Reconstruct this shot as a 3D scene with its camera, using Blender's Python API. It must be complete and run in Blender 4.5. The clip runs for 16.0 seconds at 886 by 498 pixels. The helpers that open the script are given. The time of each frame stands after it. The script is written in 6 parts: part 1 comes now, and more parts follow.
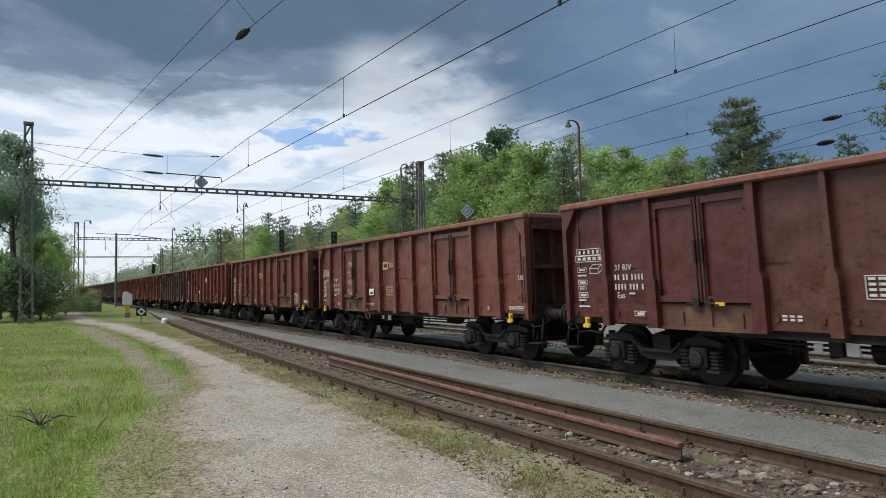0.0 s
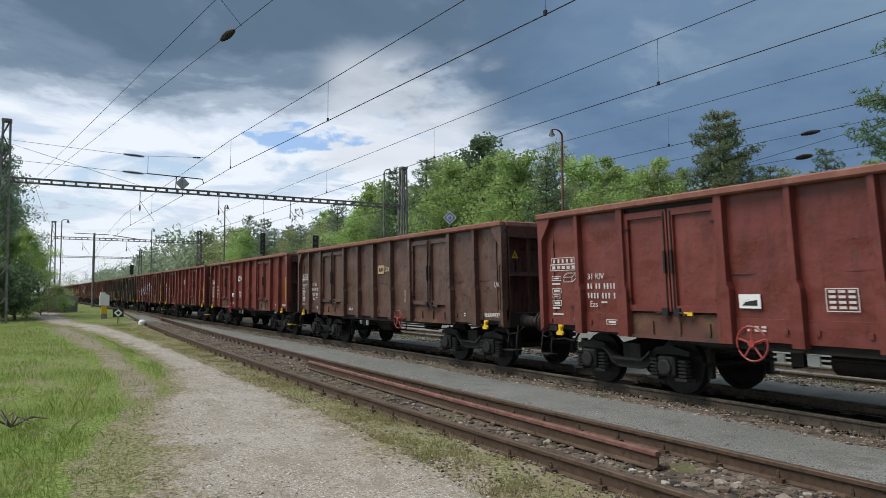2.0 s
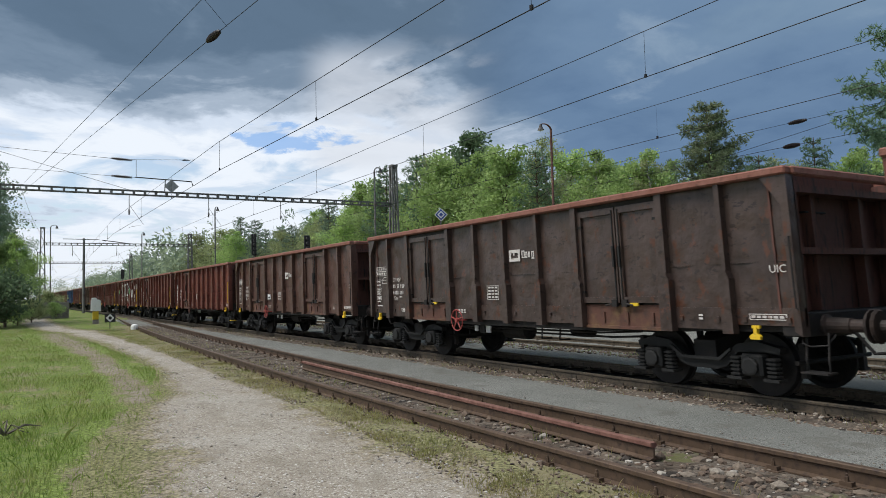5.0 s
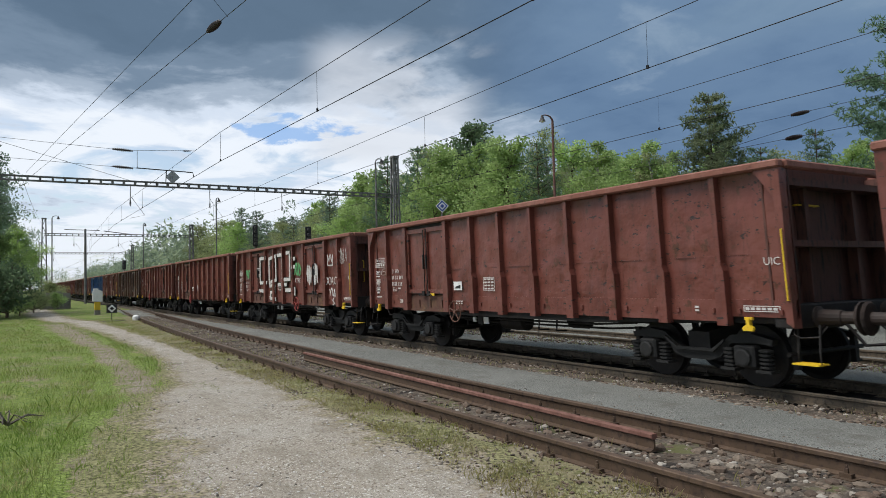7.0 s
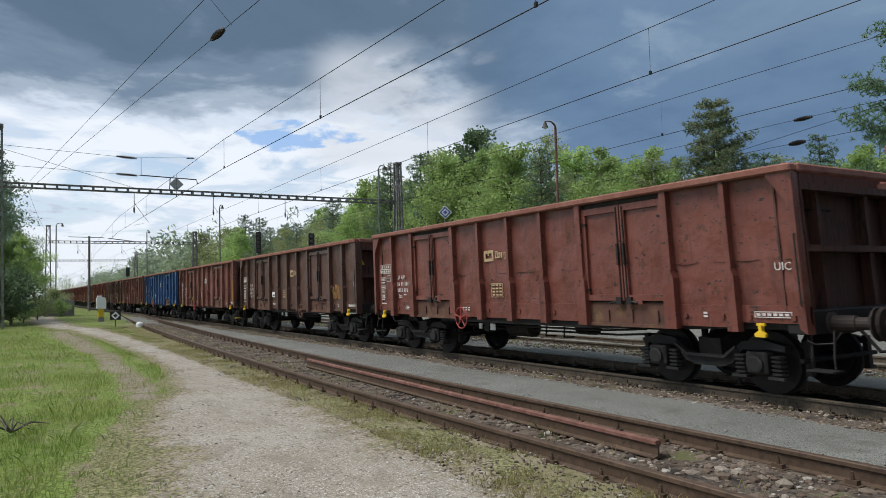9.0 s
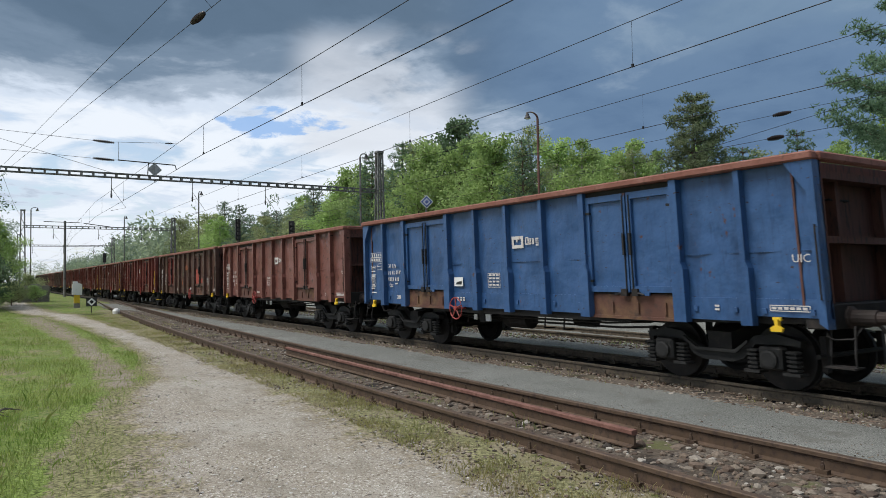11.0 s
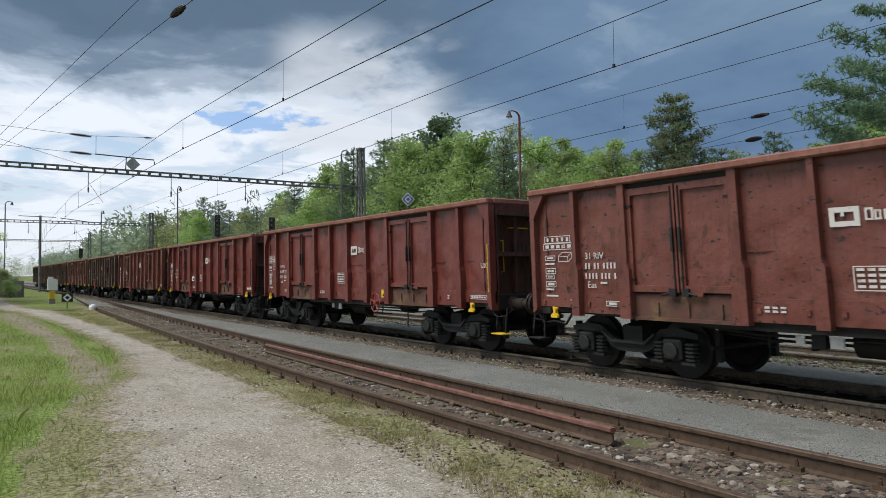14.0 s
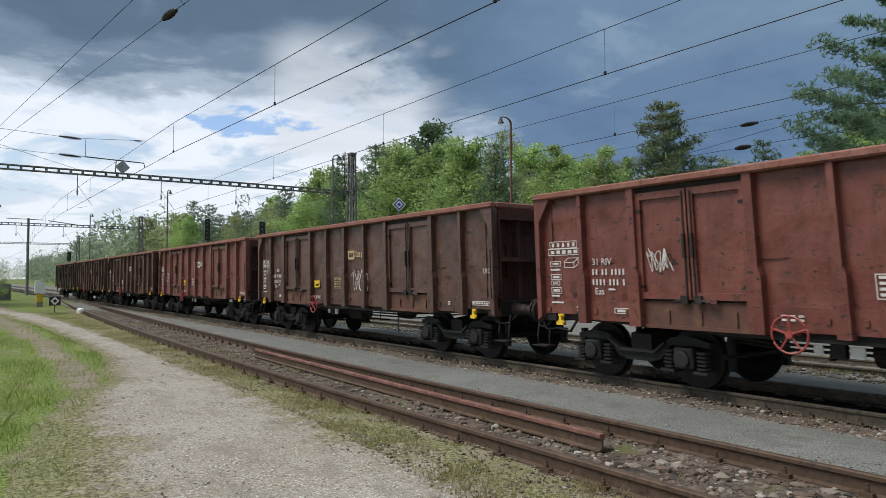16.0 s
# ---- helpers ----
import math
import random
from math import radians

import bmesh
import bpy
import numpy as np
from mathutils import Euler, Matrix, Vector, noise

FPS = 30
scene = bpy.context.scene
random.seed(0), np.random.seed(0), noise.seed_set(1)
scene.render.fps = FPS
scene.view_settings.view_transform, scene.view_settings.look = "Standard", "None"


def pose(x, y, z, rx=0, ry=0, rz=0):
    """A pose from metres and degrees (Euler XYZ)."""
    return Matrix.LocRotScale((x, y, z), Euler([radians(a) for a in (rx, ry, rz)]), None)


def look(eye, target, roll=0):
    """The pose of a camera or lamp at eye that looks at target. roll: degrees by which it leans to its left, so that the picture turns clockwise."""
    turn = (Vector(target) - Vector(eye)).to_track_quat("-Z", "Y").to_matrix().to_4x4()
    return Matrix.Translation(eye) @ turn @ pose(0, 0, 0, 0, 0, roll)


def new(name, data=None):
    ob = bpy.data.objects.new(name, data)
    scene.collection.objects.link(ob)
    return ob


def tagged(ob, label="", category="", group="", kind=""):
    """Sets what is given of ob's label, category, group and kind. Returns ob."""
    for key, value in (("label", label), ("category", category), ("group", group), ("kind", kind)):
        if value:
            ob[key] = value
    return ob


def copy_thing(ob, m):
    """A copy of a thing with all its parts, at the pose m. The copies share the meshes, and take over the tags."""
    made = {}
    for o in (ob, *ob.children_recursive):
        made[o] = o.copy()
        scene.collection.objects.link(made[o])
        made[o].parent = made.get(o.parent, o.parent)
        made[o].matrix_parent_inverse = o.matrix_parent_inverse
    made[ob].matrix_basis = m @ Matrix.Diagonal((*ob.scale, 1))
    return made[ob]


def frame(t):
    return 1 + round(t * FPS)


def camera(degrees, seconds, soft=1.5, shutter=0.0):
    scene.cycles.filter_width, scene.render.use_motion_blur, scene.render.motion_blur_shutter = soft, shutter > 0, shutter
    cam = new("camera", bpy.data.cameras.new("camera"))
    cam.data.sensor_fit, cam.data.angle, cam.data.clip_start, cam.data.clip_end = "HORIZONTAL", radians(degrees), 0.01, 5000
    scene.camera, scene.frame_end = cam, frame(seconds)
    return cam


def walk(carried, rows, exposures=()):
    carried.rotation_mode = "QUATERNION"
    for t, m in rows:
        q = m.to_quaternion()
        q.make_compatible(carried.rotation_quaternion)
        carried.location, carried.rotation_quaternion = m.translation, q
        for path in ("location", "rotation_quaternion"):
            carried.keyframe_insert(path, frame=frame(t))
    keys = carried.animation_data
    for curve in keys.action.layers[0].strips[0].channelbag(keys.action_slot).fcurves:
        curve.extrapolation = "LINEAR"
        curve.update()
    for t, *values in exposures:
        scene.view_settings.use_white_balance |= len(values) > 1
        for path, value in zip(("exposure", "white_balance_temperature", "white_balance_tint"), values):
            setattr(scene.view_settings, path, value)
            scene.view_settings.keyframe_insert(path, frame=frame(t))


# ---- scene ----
# World frame: y runs along the railway line, x across it (to the forest side), z = 0 at the rail heads of the siding.
TH = 29.5          # the track's turn against the first view, degrees
EYE = (0.0, 0.0, 1.52)

cam = camera(64.5, 16.0, soft=0.75, shutter=0.62)
# the phone reads its picture from the top row to the bottom row in about a fiftieth of a second
scene.cycles.rolling_shutter_type, scene.cycles.rolling_shutter_duration = "TOP", 0.05
PATH = [
    (0.0, 93.07, 0.96, 0.05), (0.5, 93.50, 0.71, 0.39), (1.0, 93.53, 0.50, -0.33), (1.5, 93.77, 0.23, -0.89),
    (2.0, 93.55, 0.03, -1.48), (2.5, 93.71, 0.51, -1.46), (3.0, 93.53, 1.10, -1.92), (3.5, 93.46, 1.30, -1.72),
    (4.0, 93.76, 1.22, -1.82), (5.2, 93.15, 1.50, -2.15), (6.5, 92.51, 1.73, -2.54), (7.0, 92.59, 1.32, -1.97),
    (7.5, 92.88, 2.20, -0.66), (8.0, 92.76, 2.03, -1.24), (8.5, 92.78, 1.63, -1.31), (9.0, 93.11, 1.45, -1.71),
    (9.5, 92.15, 0.75, -2.51), (10.7, 92.20, 0.80, -3.15), (12.0, 92.30, 0.83, -3.72), (12.5, 92.36, 0.50, -3.68),
    (13.0, 92.37, 0.01, -4.05), (13.5, 92.00, 0.48, -4.55), (14.0, 92.03, 0.47, -4.86), (14.5, 92.22, 0.38, -4.66),
    (15.0, 92.52, 0.39, -5.33), (15.5, 92.54, 0.00, -5.81), (16.0, 92.47, 0.13, -5.62)]
walk(cam, [(t, pose(*EYE, rx, ry, rz - TH)) for t, rx, ry, rz in PATH])

# ---- world and sun ----
SUN_EL, SUN_AZ = 57.0, 288.0     # elevation, and bearing from +y clockwise, degrees


def sky():
    w = bpy.data.worlds.new("overcast_sky")
    scene.world = w
    w.use_nodes = True
    nt = w.node_tree
    nt.nodes.clear()
    N, L = nt.nodes.new, nt.links.new
    out, bg = N("ShaderNodeOutputWorld"), N("ShaderNodeBackground")
    L(bg.outputs[0], out.inputs[0])
    tc, sep = N("ShaderNodeTexCoord"), N("ShaderNodeSeparateXYZ")
    L(tc.outputs["Generated"], sep.inputs[0])

    def mth(op, a, b=None, c=None):
        n = N("ShaderNodeMath")
        n.operation = op
        for k, v in enumerate((a, b, c)):
            if v is None:
                continue
            if isinstance(v, (int, float)):
                n.inputs[k].default_value = v
            else:
                L(v, n.inputs[k])
        return n.outputs[0]

    def ramp(src, *stops):
        n = N("ShaderNodeValToRGB")
        L(src, n.inputs[0])
        n.color_ramp.interpolation = "EASE"
        while len(n.color_ramp.elements) < len(stops):
            n.color_ramp.elements.new(0.5)
        for e, (p, c) in zip(n.color_ramp.elements, stops):
            e.position, e.color = p, (*c, 1) if len(c) == 3 else c
        return n.outputs[0]

    def mix(f, a, b):
        n = N("ShaderNodeMix")
        n.data_type = "RGBA"
        L(f, n.inputs[0])
        for k, v in ((6, a), (7, b)):
            if isinstance(v, tuple):
                n.inputs[k].default_value = (*v, 1)
            else:
                L(v, n.inputs[k])
        return n.outputs[2]

    st = N("ShaderNodeTexSky")
    st.sky_type, st.sun_disc = "NISHITA", False
    st.sun_elevation, st.sun_rotation = radians(SUN_EL), radians(SUN_AZ)
    sc = N("ShaderNodeVectorMath")
    sc.operation = "SCALE"
    L(st.outputs[0], sc.inputs[0])
    sc.inputs["Scale"].default_value = 0.15
    blue = sc.outputs[0]
    z = mth("MAXIMUM", sep.outputs[2], 0.0)
    # cloud deck seen from below: directions met with a plane, so that clouds flatten towards the horizon
    zz = mth("ADD", z, 0.16)
    com = N("ShaderNodeCombineXYZ")
    L(mth("DIVIDE", sep.outputs[0], zz), com.inputs[0])
    L(mth("DIVIDE", sep.outputs[1], zz), com.inputs[1])

    def noise_tex(scale, detail, rough, dist, offs):
        mp, n = N("ShaderNodeMapping"), N("ShaderNodeTexNoise")
        L(com.outputs[0], mp.inputs[0])
        mp.inputs["Location"].default_value = offs
        L(mp.outputs[0], n.inputs["Vector"])
        n.inputs["Scale"].default_value, n.inputs["Detail"].default_value = scale, detail
        n.inputs["Roughness"].default_value, n.inputs["Distortion"].default_value = rough, dist
        return n.outputs[0]

    big = noise_tex(0.85, 6, 0.52, 0.25, (3.1, 1.7, 0))
    mid = noise_tex(2.1, 8, 0.56, 0.5, (4.4, 6.2, 0))
    fine = noise_tex(6.0, 8, 0.6, 0.3, (1.4, 5.2, 0))
    east = sep.outputs[0]
    # the lower edge of a bank of rain cloud: half way up over the line, down to the trees on the forest side
    edge = ramp(east, (0.0, (0.235,) * 3), (0.14, (0.232,) * 3), (0.26, (0.240,) * 3), (0.40, (0.285,) * 3), (0.50, (0.265,) * 3), (0.58, (0.185,) * 3), (0.68, (0.12,) * 3), (0.82, (0.085,) * 3))
    depth = mth("MULTIPLY", mth("SUBTRACT", z, edge), 4.6)
    depth = mth("MINIMUM", mth("MAXIMUM", depth, -0.30), 0.38)
    over = ramp(z, (0.50, (0, 0, 0)), (0.80, (0.45,) * 3))
    thick = mth("SUBTRACT", mth("ADD", depth, 0.36), over)
    thick = mth("ADD", thick, mth("MULTIPLY_ADD", big, 0.50, -0.25))
    thick = mth("ADD", thick, mth("MULTIPLY_ADD", mid, 0.95, -0.475))
    thick = mth("ADD", thick, mth("MULTIPLY_ADD", fine, 0.40, -0.20))
    cloud = ramp(thick, (0.06, (0.86, 0.92, 1.0)), (0.22, (0.68, 0.77, 0.90)), (0.38, (0.39, 0.475, 0.59)), (0.55, (0.188, 0.264, 0.365)),
                 (0.76, (0.118, 0.182, 0.268)), (1.0, (0.106, 0.166, 0.245)))
    stormy = ramp(thick, (0.10, (0.80, 0.86, 0.95)), (0.30, (0.46, 0.55, 0.68)), (0.46, (0.24, 0.335, 0.465)), (0.64, (0.145, 0.235, 0.375)), (1.0, (0.112, 0.192, 0.325)))
    col = mix(ramp(east, (0.46, (0, 0, 0)), (0.66, (1, 1, 1))), cloud, stormy)
    gap = mth("MULTIPLY", ramp(mid, (0.50, (0, 0, 0)), (0.64, (0.75,) * 3)), ramp(thick, (0.16, (1, 1, 1)), (0.30, (0, 0, 0))))
    col = mix(gap, col, blue)
    puff = noise_tex(1.9, 9, 0.55, 0.25, (5.3, 8.1, 0))
    band = mth("MULTIPLY", ramp(z, (0.15, (0, 0, 0)), (0.19, (1, 1, 1)), (0.30, (0.9,) * 3), (0.35, (0, 0, 0))), ramp(east, (0.32, (0, 0, 0)), (0.38, (1, 1, 1)), (0.50, (1, 1, 1)), (0.58, (0, 0, 0))))
    col = mix(mth("MULTIPLY", mth("MULTIPLY", ramp(puff, (0.40, (0, 0, 0)), (0.50, (0.8,) * 3), (0.62, (1, 1, 1))), band), 0.80), col, (0.70, 0.745, 0.82))
    pale = mth("MULTIPLY", ramp(east, (0.52, (0, 0, 0)), (0.80, (1, 1, 1))), ramp(z, (0.25, (0, 0, 0)), (0.36, (1, 1, 1))))
    col = mix(mth("MULTIPLY", mth("MULTIPLY", pale, ramp(puff, (0.36, (0.25,) * 3), (0.60, (1, 1, 1)))), 0.75), col, (0.23, 0.335, 0.45))
    # a rift of blue low over the line
    u = mth("MULTIPLY", mth("SUBTRACT", east, 0.325), 15.0)
    v = mth("MULTIPLY", mth("SUBTRACT", z, 0.212), 50.0)
    rift = mth("ADD", mth("ADD", mth("MULTIPLY", u, u), mth("MULTIPLY", v, v)), mth("MULTIPLY_ADD", fine, 6.0, -3.0))
    col = mix(ramp(rift, (0.20, (0.85,) * 3), (1.0, (0, 0, 0))), col, (0.29, 0.50, 0.86))
    haze = ramp(z, (0.0, (1, 1, 1)), (0.10, (0, 0, 0)))
    col = mix(mth("MULTIPLY", haze, 0.35), col, (0.80, 0.83, 0.88))
    L(col, bg.inputs[0])
    bg.inputs[1].default_value = 1.0


sky()
sun_data = bpy.data.lights.new("sun", "SUN")
sun_data.energy, sun_data.angle, sun_data.color = 3.75, radians(36), (1.0, 0.97, 0.93)
sun = new("sun", sun_data)
az, el = radians(SUN_AZ), radians(SUN_EL)
sun.matrix_world = look((math.sin(az) * math.cos(el) * 50, math.cos(az) * math.cos(el) * 50, math.sin(el) * 50), (0, 0, 0))
scene.view_settings.exposure = 0.0

# ---- materials ----


def material(name, base, rough=0.7, metal=0.0, spots=(), bump=0.0, bump_scale=40.0, coords="Object", spec=0.5, rnd=0.0, bump_detail=5):
    """spots: (colour, noise scale, low, high, stretch) layers laid one over another; bump in metres."""
    m = bpy.data.materials.new(name)
    m.use_nodes = True
    nt = m.node_tree
    N, L = nt.nodes.new, nt.links.new
    b = nt.nodes["Principled BSDF"]
    tc, info = N("ShaderNodeTexCoord"), N("ShaderNodeObjectInfo")
    shift = N("ShaderNodeVectorMath")
    shift.operation = "MULTIPLY_ADD"
    com = N("ShaderNodeCombineXYZ")
    for k in range(3):
        L(info.outputs["Random"], com.inputs[k])
    L(com.outputs[0], shift.inputs[0])
    shift.inputs[1].default_value = (37.0, 53.0, 71.0)
    L(tc.outputs[coords], shift.inputs[2])
    col = None
    rgb = N("ShaderNodeRGB")
    rgb.outputs[0].default_value = (*base, 1)
    col = rgb.outputs[0]
    for i, (c, scale, lo, hi, stretch) in enumerate(spots):
        mp, no, rp, mx = N("ShaderNodeMapping"), N("ShaderNodeTexNoise"), N("ShaderNodeMapRange"), N("ShaderNodeMix")
        L(shift.outputs[0], mp.inputs[0])
        mp.inputs["Location"].default_value = (3.7 * i, 1.3 * i, 9.1 * i)
        mp.inputs["Scale"].default_value = stretch
        L(mp.outputs[0], no.inputs["Vector"])
        no.inputs["Scale"].default_value, no.inputs["Detail"].default_value, no.inputs["Roughness"].default_value = scale, 6, 0.62
        L(no.outputs[0], rp.inputs[0])
        rp.inputs[1].default_value, rp.inputs[2].default_value = lo, hi
        mx.data_type = "RGBA"
        L(rp.outputs[0], mx.inputs[0])
        L(col, mx.inputs[6])
        mx.inputs[7].default_value = (*c, 1)
        col = mx.outputs[2]
    if rnd:
        hs = N("ShaderNodeHueSaturation")
        mr = N("ShaderNodeMapRange")
        L(info.outputs["Random"], mr.inputs[0])
        mr.inputs[3].default_value, mr.inputs[4].default_value = 1 - rnd, 1 + rnd
        L(mr.outputs[0], hs.inputs["Value"])
        L(col, hs.inputs["Color"])
        col = hs.outputs[0]
    L(col, b.inputs["Base Color"])
    b.inputs["Roughness"].default_value, b.inputs["Metallic"].default_value = rough, metal
    b.inputs["Specular IOR Level"].default_value = spec
    if bump:
        no, bp = N("ShaderNodeTexNoise"), N("ShaderNodeBump")
        L(shift.outputs[0], no.inputs["Vector"])
        no.inputs["Scale"].default_value, no.inputs["Detail"].default_value = bump_scale, bump_detail
        L(no.outputs[0], bp.inputs["Height"])
        bp.inputs["Strength"].default_value, bp.inputs["Distance"].default_value = 1.0, bump
        L(bp.outputs[0], b.inputs["Normal"])
    return m


ONE = (1, 1, 1)
STREAK = (6, 6, 0.7)


def paint(name, c, fade, rust=(0.085, 0.034, 0.020), wear=0.60):
    dark = tuple(v * 0.58 for v in c)
    return material(name, c, 0.38, 0.0, [
        (fade, 0.8, 0.36, 0.68, ONE), (dark, 1.1, 0.48, 0.76, (2.5, 2.5, 0.8)), (dark, 3.0, 0.56, 0.78, STREAK), (rust, 5.5, wear + 0.02, wear + 0.08, (1, 1, 0.7)),
        ((0.030, 0.020, 0.018), 6.5, wear + 0.045, wear + 0.065, (1.0, 1.0, 1.7)), ((0.035, 0.022, 0.019), 14.0, 0.655, 0.68, (0.7, 0.7, 1.5)),
        (tuple(v * 1.45 for v in fade), 21.0, 0.69, 0.77, ONE)], 0.028, 3.0, spec=0.45, bump_detail=3)


M_PAINT = {
    "maroon": paint("maroon_wagon_paint", (0.138, 0.030, 0.023), (0.172, 0.044, 0.034), wear=0.64),
    "red": paint("red_wagon_paint", (0.155, 0.030, 0.024), (0.175, 0.042, 0.034), wear=0.67),
    "brown": paint("brown_wagon_paint", (0.138, 0.041, 0.030), (0.175, 0.060, 0.044), wear=0.575),
    "dull": paint("dull_brown_wagon_paint", (0.082, 0.042, 0.032), (0.115, 0.062, 0.047), wear=0.56),
    "dark": paint("dark_brown_wagon_paint", (0.050, 0.033, 0.028), (0.075, 0.050, 0.041), wear=0.56),
    "pink": paint("faded_red_wagon_paint", (0.160, 0.060, 0.047), (0.205, 0.090, 0.072), wear=0.58),
    "wine": paint("dark_wine_wagon_paint", (0.075, 0.019, 0.017), (0.105, 0.028, 0.024), wear=0.66),
    "rust": paint("dark_rust_wagon_paint", (0.088, 0.030, 0.022), (0.115, 0.042, 0.030), wear=0.55),
    "blue": paint("blue_wagon_paint", (0.025, 0.075, 0.19), (0.04, 0.10, 0.23), wear=0.64),
}
M_GRIME = material("sooty_end_wall", (0.10, 0.040, 0.030), 0.75, 0, [((0.105, 0.042, 0.030), 2.0, 0.48, 0.66, ONE), ((0.016, 0.014, 0.013), 3.5, 0.50, 0.66, STREAK)], 0.004, 12)
M_BUFFER = material("grimy_buffer", (0.028, 0.020, 0.017), 0.7, 0.1, [((0.05, 0.032, 0.026), 5, 0.48, 0.66, ONE)], 0.002, 30)
M_RIM = material("rusty_rim", (0.20, 0.075, 0.052), 0.75, 0, [((0.26, 0.12, 0.09), 3, 0.45, 0.7, ONE), ((0.10, 0.045, 0.03), 12, 0.55, 0.7, ONE)], 0.003, 30)
M_SILL = material("ochre_stained_sill", (0.100, 0.042, 0.028), 0.75, 0, [((0.150, 0.085, 0.040), 2.2, 0.50, 0.66, ONE), ((0.055, 0.03, 0.022), 4, 0.52, 0.68, ONE)], 0.003, 30)
M_UNDER = material("underframe_grime_and_gap_shade", (0.014, 0.012, 0.011), 0.7, 0.2, [((0.045, 0.033, 0.026), 6, 0.52, 0.75, ONE), ((0.012, 0.011, 0.011), 3, 0.5, 0.65, ONE)], 0.003, 40)
M_BOGIE = material("grimy_bogie_steel", (0.010, 0.010, 0.0095), 0.7, 0.1, [((0.030, 0.028, 0.026), 5, 0.54, 0.76, ONE), ((0.014, 0.013, 0.012), 9, 0.55, 0.7, ONE)], 0.003, 40)
M_WHEEL = material("wheel_steel", (0.009, 0.008, 0.008), 0.65, 0.2, [((0.028, 0.022, 0.019), 6, 0.5, 0.75, ONE)], 0.001, 60)
M_WHITE = material("white_marking_paint", (0.56, 0.53, 0.50), 0.7, 0, [((0.30, 0.20, 0.17), 9, 0.56, 0.74, ONE)])
M_CREAM = material("yellowed_marking_paint", (0.43, 0.32, 0.18), 0.7, 0, [((0.25, 0.14, 0.08), 9, 0.5, 0.72, ONE)])
M_ORANGE = material("orange_marking_paint", (0.42, 0.13, 0.05), 0.7, 0, [((0.16, 0.06, 0.035), 9, 0.5, 0.72, ONE)])
M_YELLOW = material("yellow_safety_paint", (0.70, 0.46, 0.02), 0.5, 0, [((0.30, 0.17, 0.03), 14, 0.58, 0.72, ONE)])
M_BLACK = material("black_paint", (0.015, 0.015, 0.016), 0.6, 0, [((0.035, 0.033, 0.03), 8, 0.5, 0.7, ONE)])
M_HANDWHEEL = material("red_handwheel_paint", (0.30, 0.050, 0.042), 0.5, 0, [((0.14, 0.04, 0.03), 12, 0.55, 0.7, ONE)])
M_RUSTWHEEL = material("rusty_handwheel", (0.13, 0.06, 0.04), 0.7, 0, [((0.07, 0.035, 0.025), 12, 0.5, 0.7, ONE)])
M_GRAF_WHITE = material("white_spray", (0.52, 0.51, 0.48), 0.8, 0, [((0.30, 0.22, 0.19), 7, 0.52, 0.72, (1, 1, 0.6)), ((0.14, 0.06, 0.045), 14, 0.62, 0.68, ONE)])
M_GRAF_BLUE = material("blue_spray", (0.05, 0.14, 0.45), 0.8, 0, [((0.03, 0.06, 0.22), 5, 0.5, 0.7, ONE)])
M_GRAF_GREEN = material("green_spray", (0.10, 0.34, 0.13), 0.8, 0, [((0.06, 0.16, 0.07), 9, 0.5, 0.7, ONE)])
M_GRAF_EDGE = material("dark_green_spray", (0.045, 0.055, 0.035), 0.8, 0, [((0.10, 0.045, 0.03), 6, 0.5, 0.66, ONE)])
M_GRAF_PINK = material("pale_pink_spray", (0.48, 0.26, 0.24), 0.8, 0, [((0.28, 0.12, 0.10), 9, 0.5, 0.7, ONE)])
M_GRAF_GOLD = material("yellow_spray", (0.42, 0.24, 0.06), 0.8, 0, [((0.2, 0.11, 0.04), 9, 0.5, 0.7, ONE)])
M_PRIMER = material("red_primer_patch", (0.30, 0.055, 0.036), 0.7, 0, [((0.20, 0.05, 0.035), 3, 0.5, 0.7, ONE)], 0.003, 10)
M_RAIL = material("rusty_rail", (0.092, 0.060, 0.038), 0.65, 0.35, [((0.125, 0.082, 0.055), 3, 0.45, 0.68, ONE), ((0.05, 0.032, 0.026), 15, 0.5, 0.7, ONE)], 0.002, 50)
M_RAIL_USED = material("used_rail", (0.098, 0.080, 0.058), 0.6, 0.25, [((0.15, 0.115, 0.08), 4, 0.45, 0.68, ONE), ((0.035, 0.028, 0.025), 15, 0.5, 0.7, ONE)], 0.002, 50)
M_RAIL_LOOSE = material("red_rusted_rail", (0.150, 0.068, 0.050), 0.8, 0.1, [((0.23, 0.115, 0.088), 4, 0.45, 0.68, ONE), ((0.10, 0.04, 0.028), 15, 0.5, 0.7, ONE)], 0.002, 50)
# sleeper black covers oil and, painted in, the shade below the wagons
M_BLACKSLEEPER = material("oil_and_shade_black_sleeper", (0.011, 0.010, 0.010), 0.85, 0, [((0.03, 0.027, 0.024), 9, 0.55, 0.7, ONE)], 0.005, 30, spec=0.12)
M_EARTH = material("trodden_earth", (0.215, 0.178, 0.130), 0.95, 0, [((0.27, 0.235, 0.185), 1.2, 0.44, 0.64, ONE), ((0.12, 0.10, 0.07), 18, 0.52, 0.64, ONE), ((0.40, 0.37, 0.32), 45, 0.60, 0.68, ONE), ((0.12, 0.145, 0.045), 3.0, 0.54, 0.66, ONE)], 0.025, 30, spec=0.12)
M_SLEEPER = material("weathered_sleeper", (0.085, 0.066, 0.050), 0.9, 0, [((0.16, 0.13, 0.10), 6, 0.45, 0.7, (1, 8, 8)), ((0.03, 0.025, 0.02), 4, 0.5, 0.7, ONE)], 0.006, 30, rnd=0.25, spec=0.12)
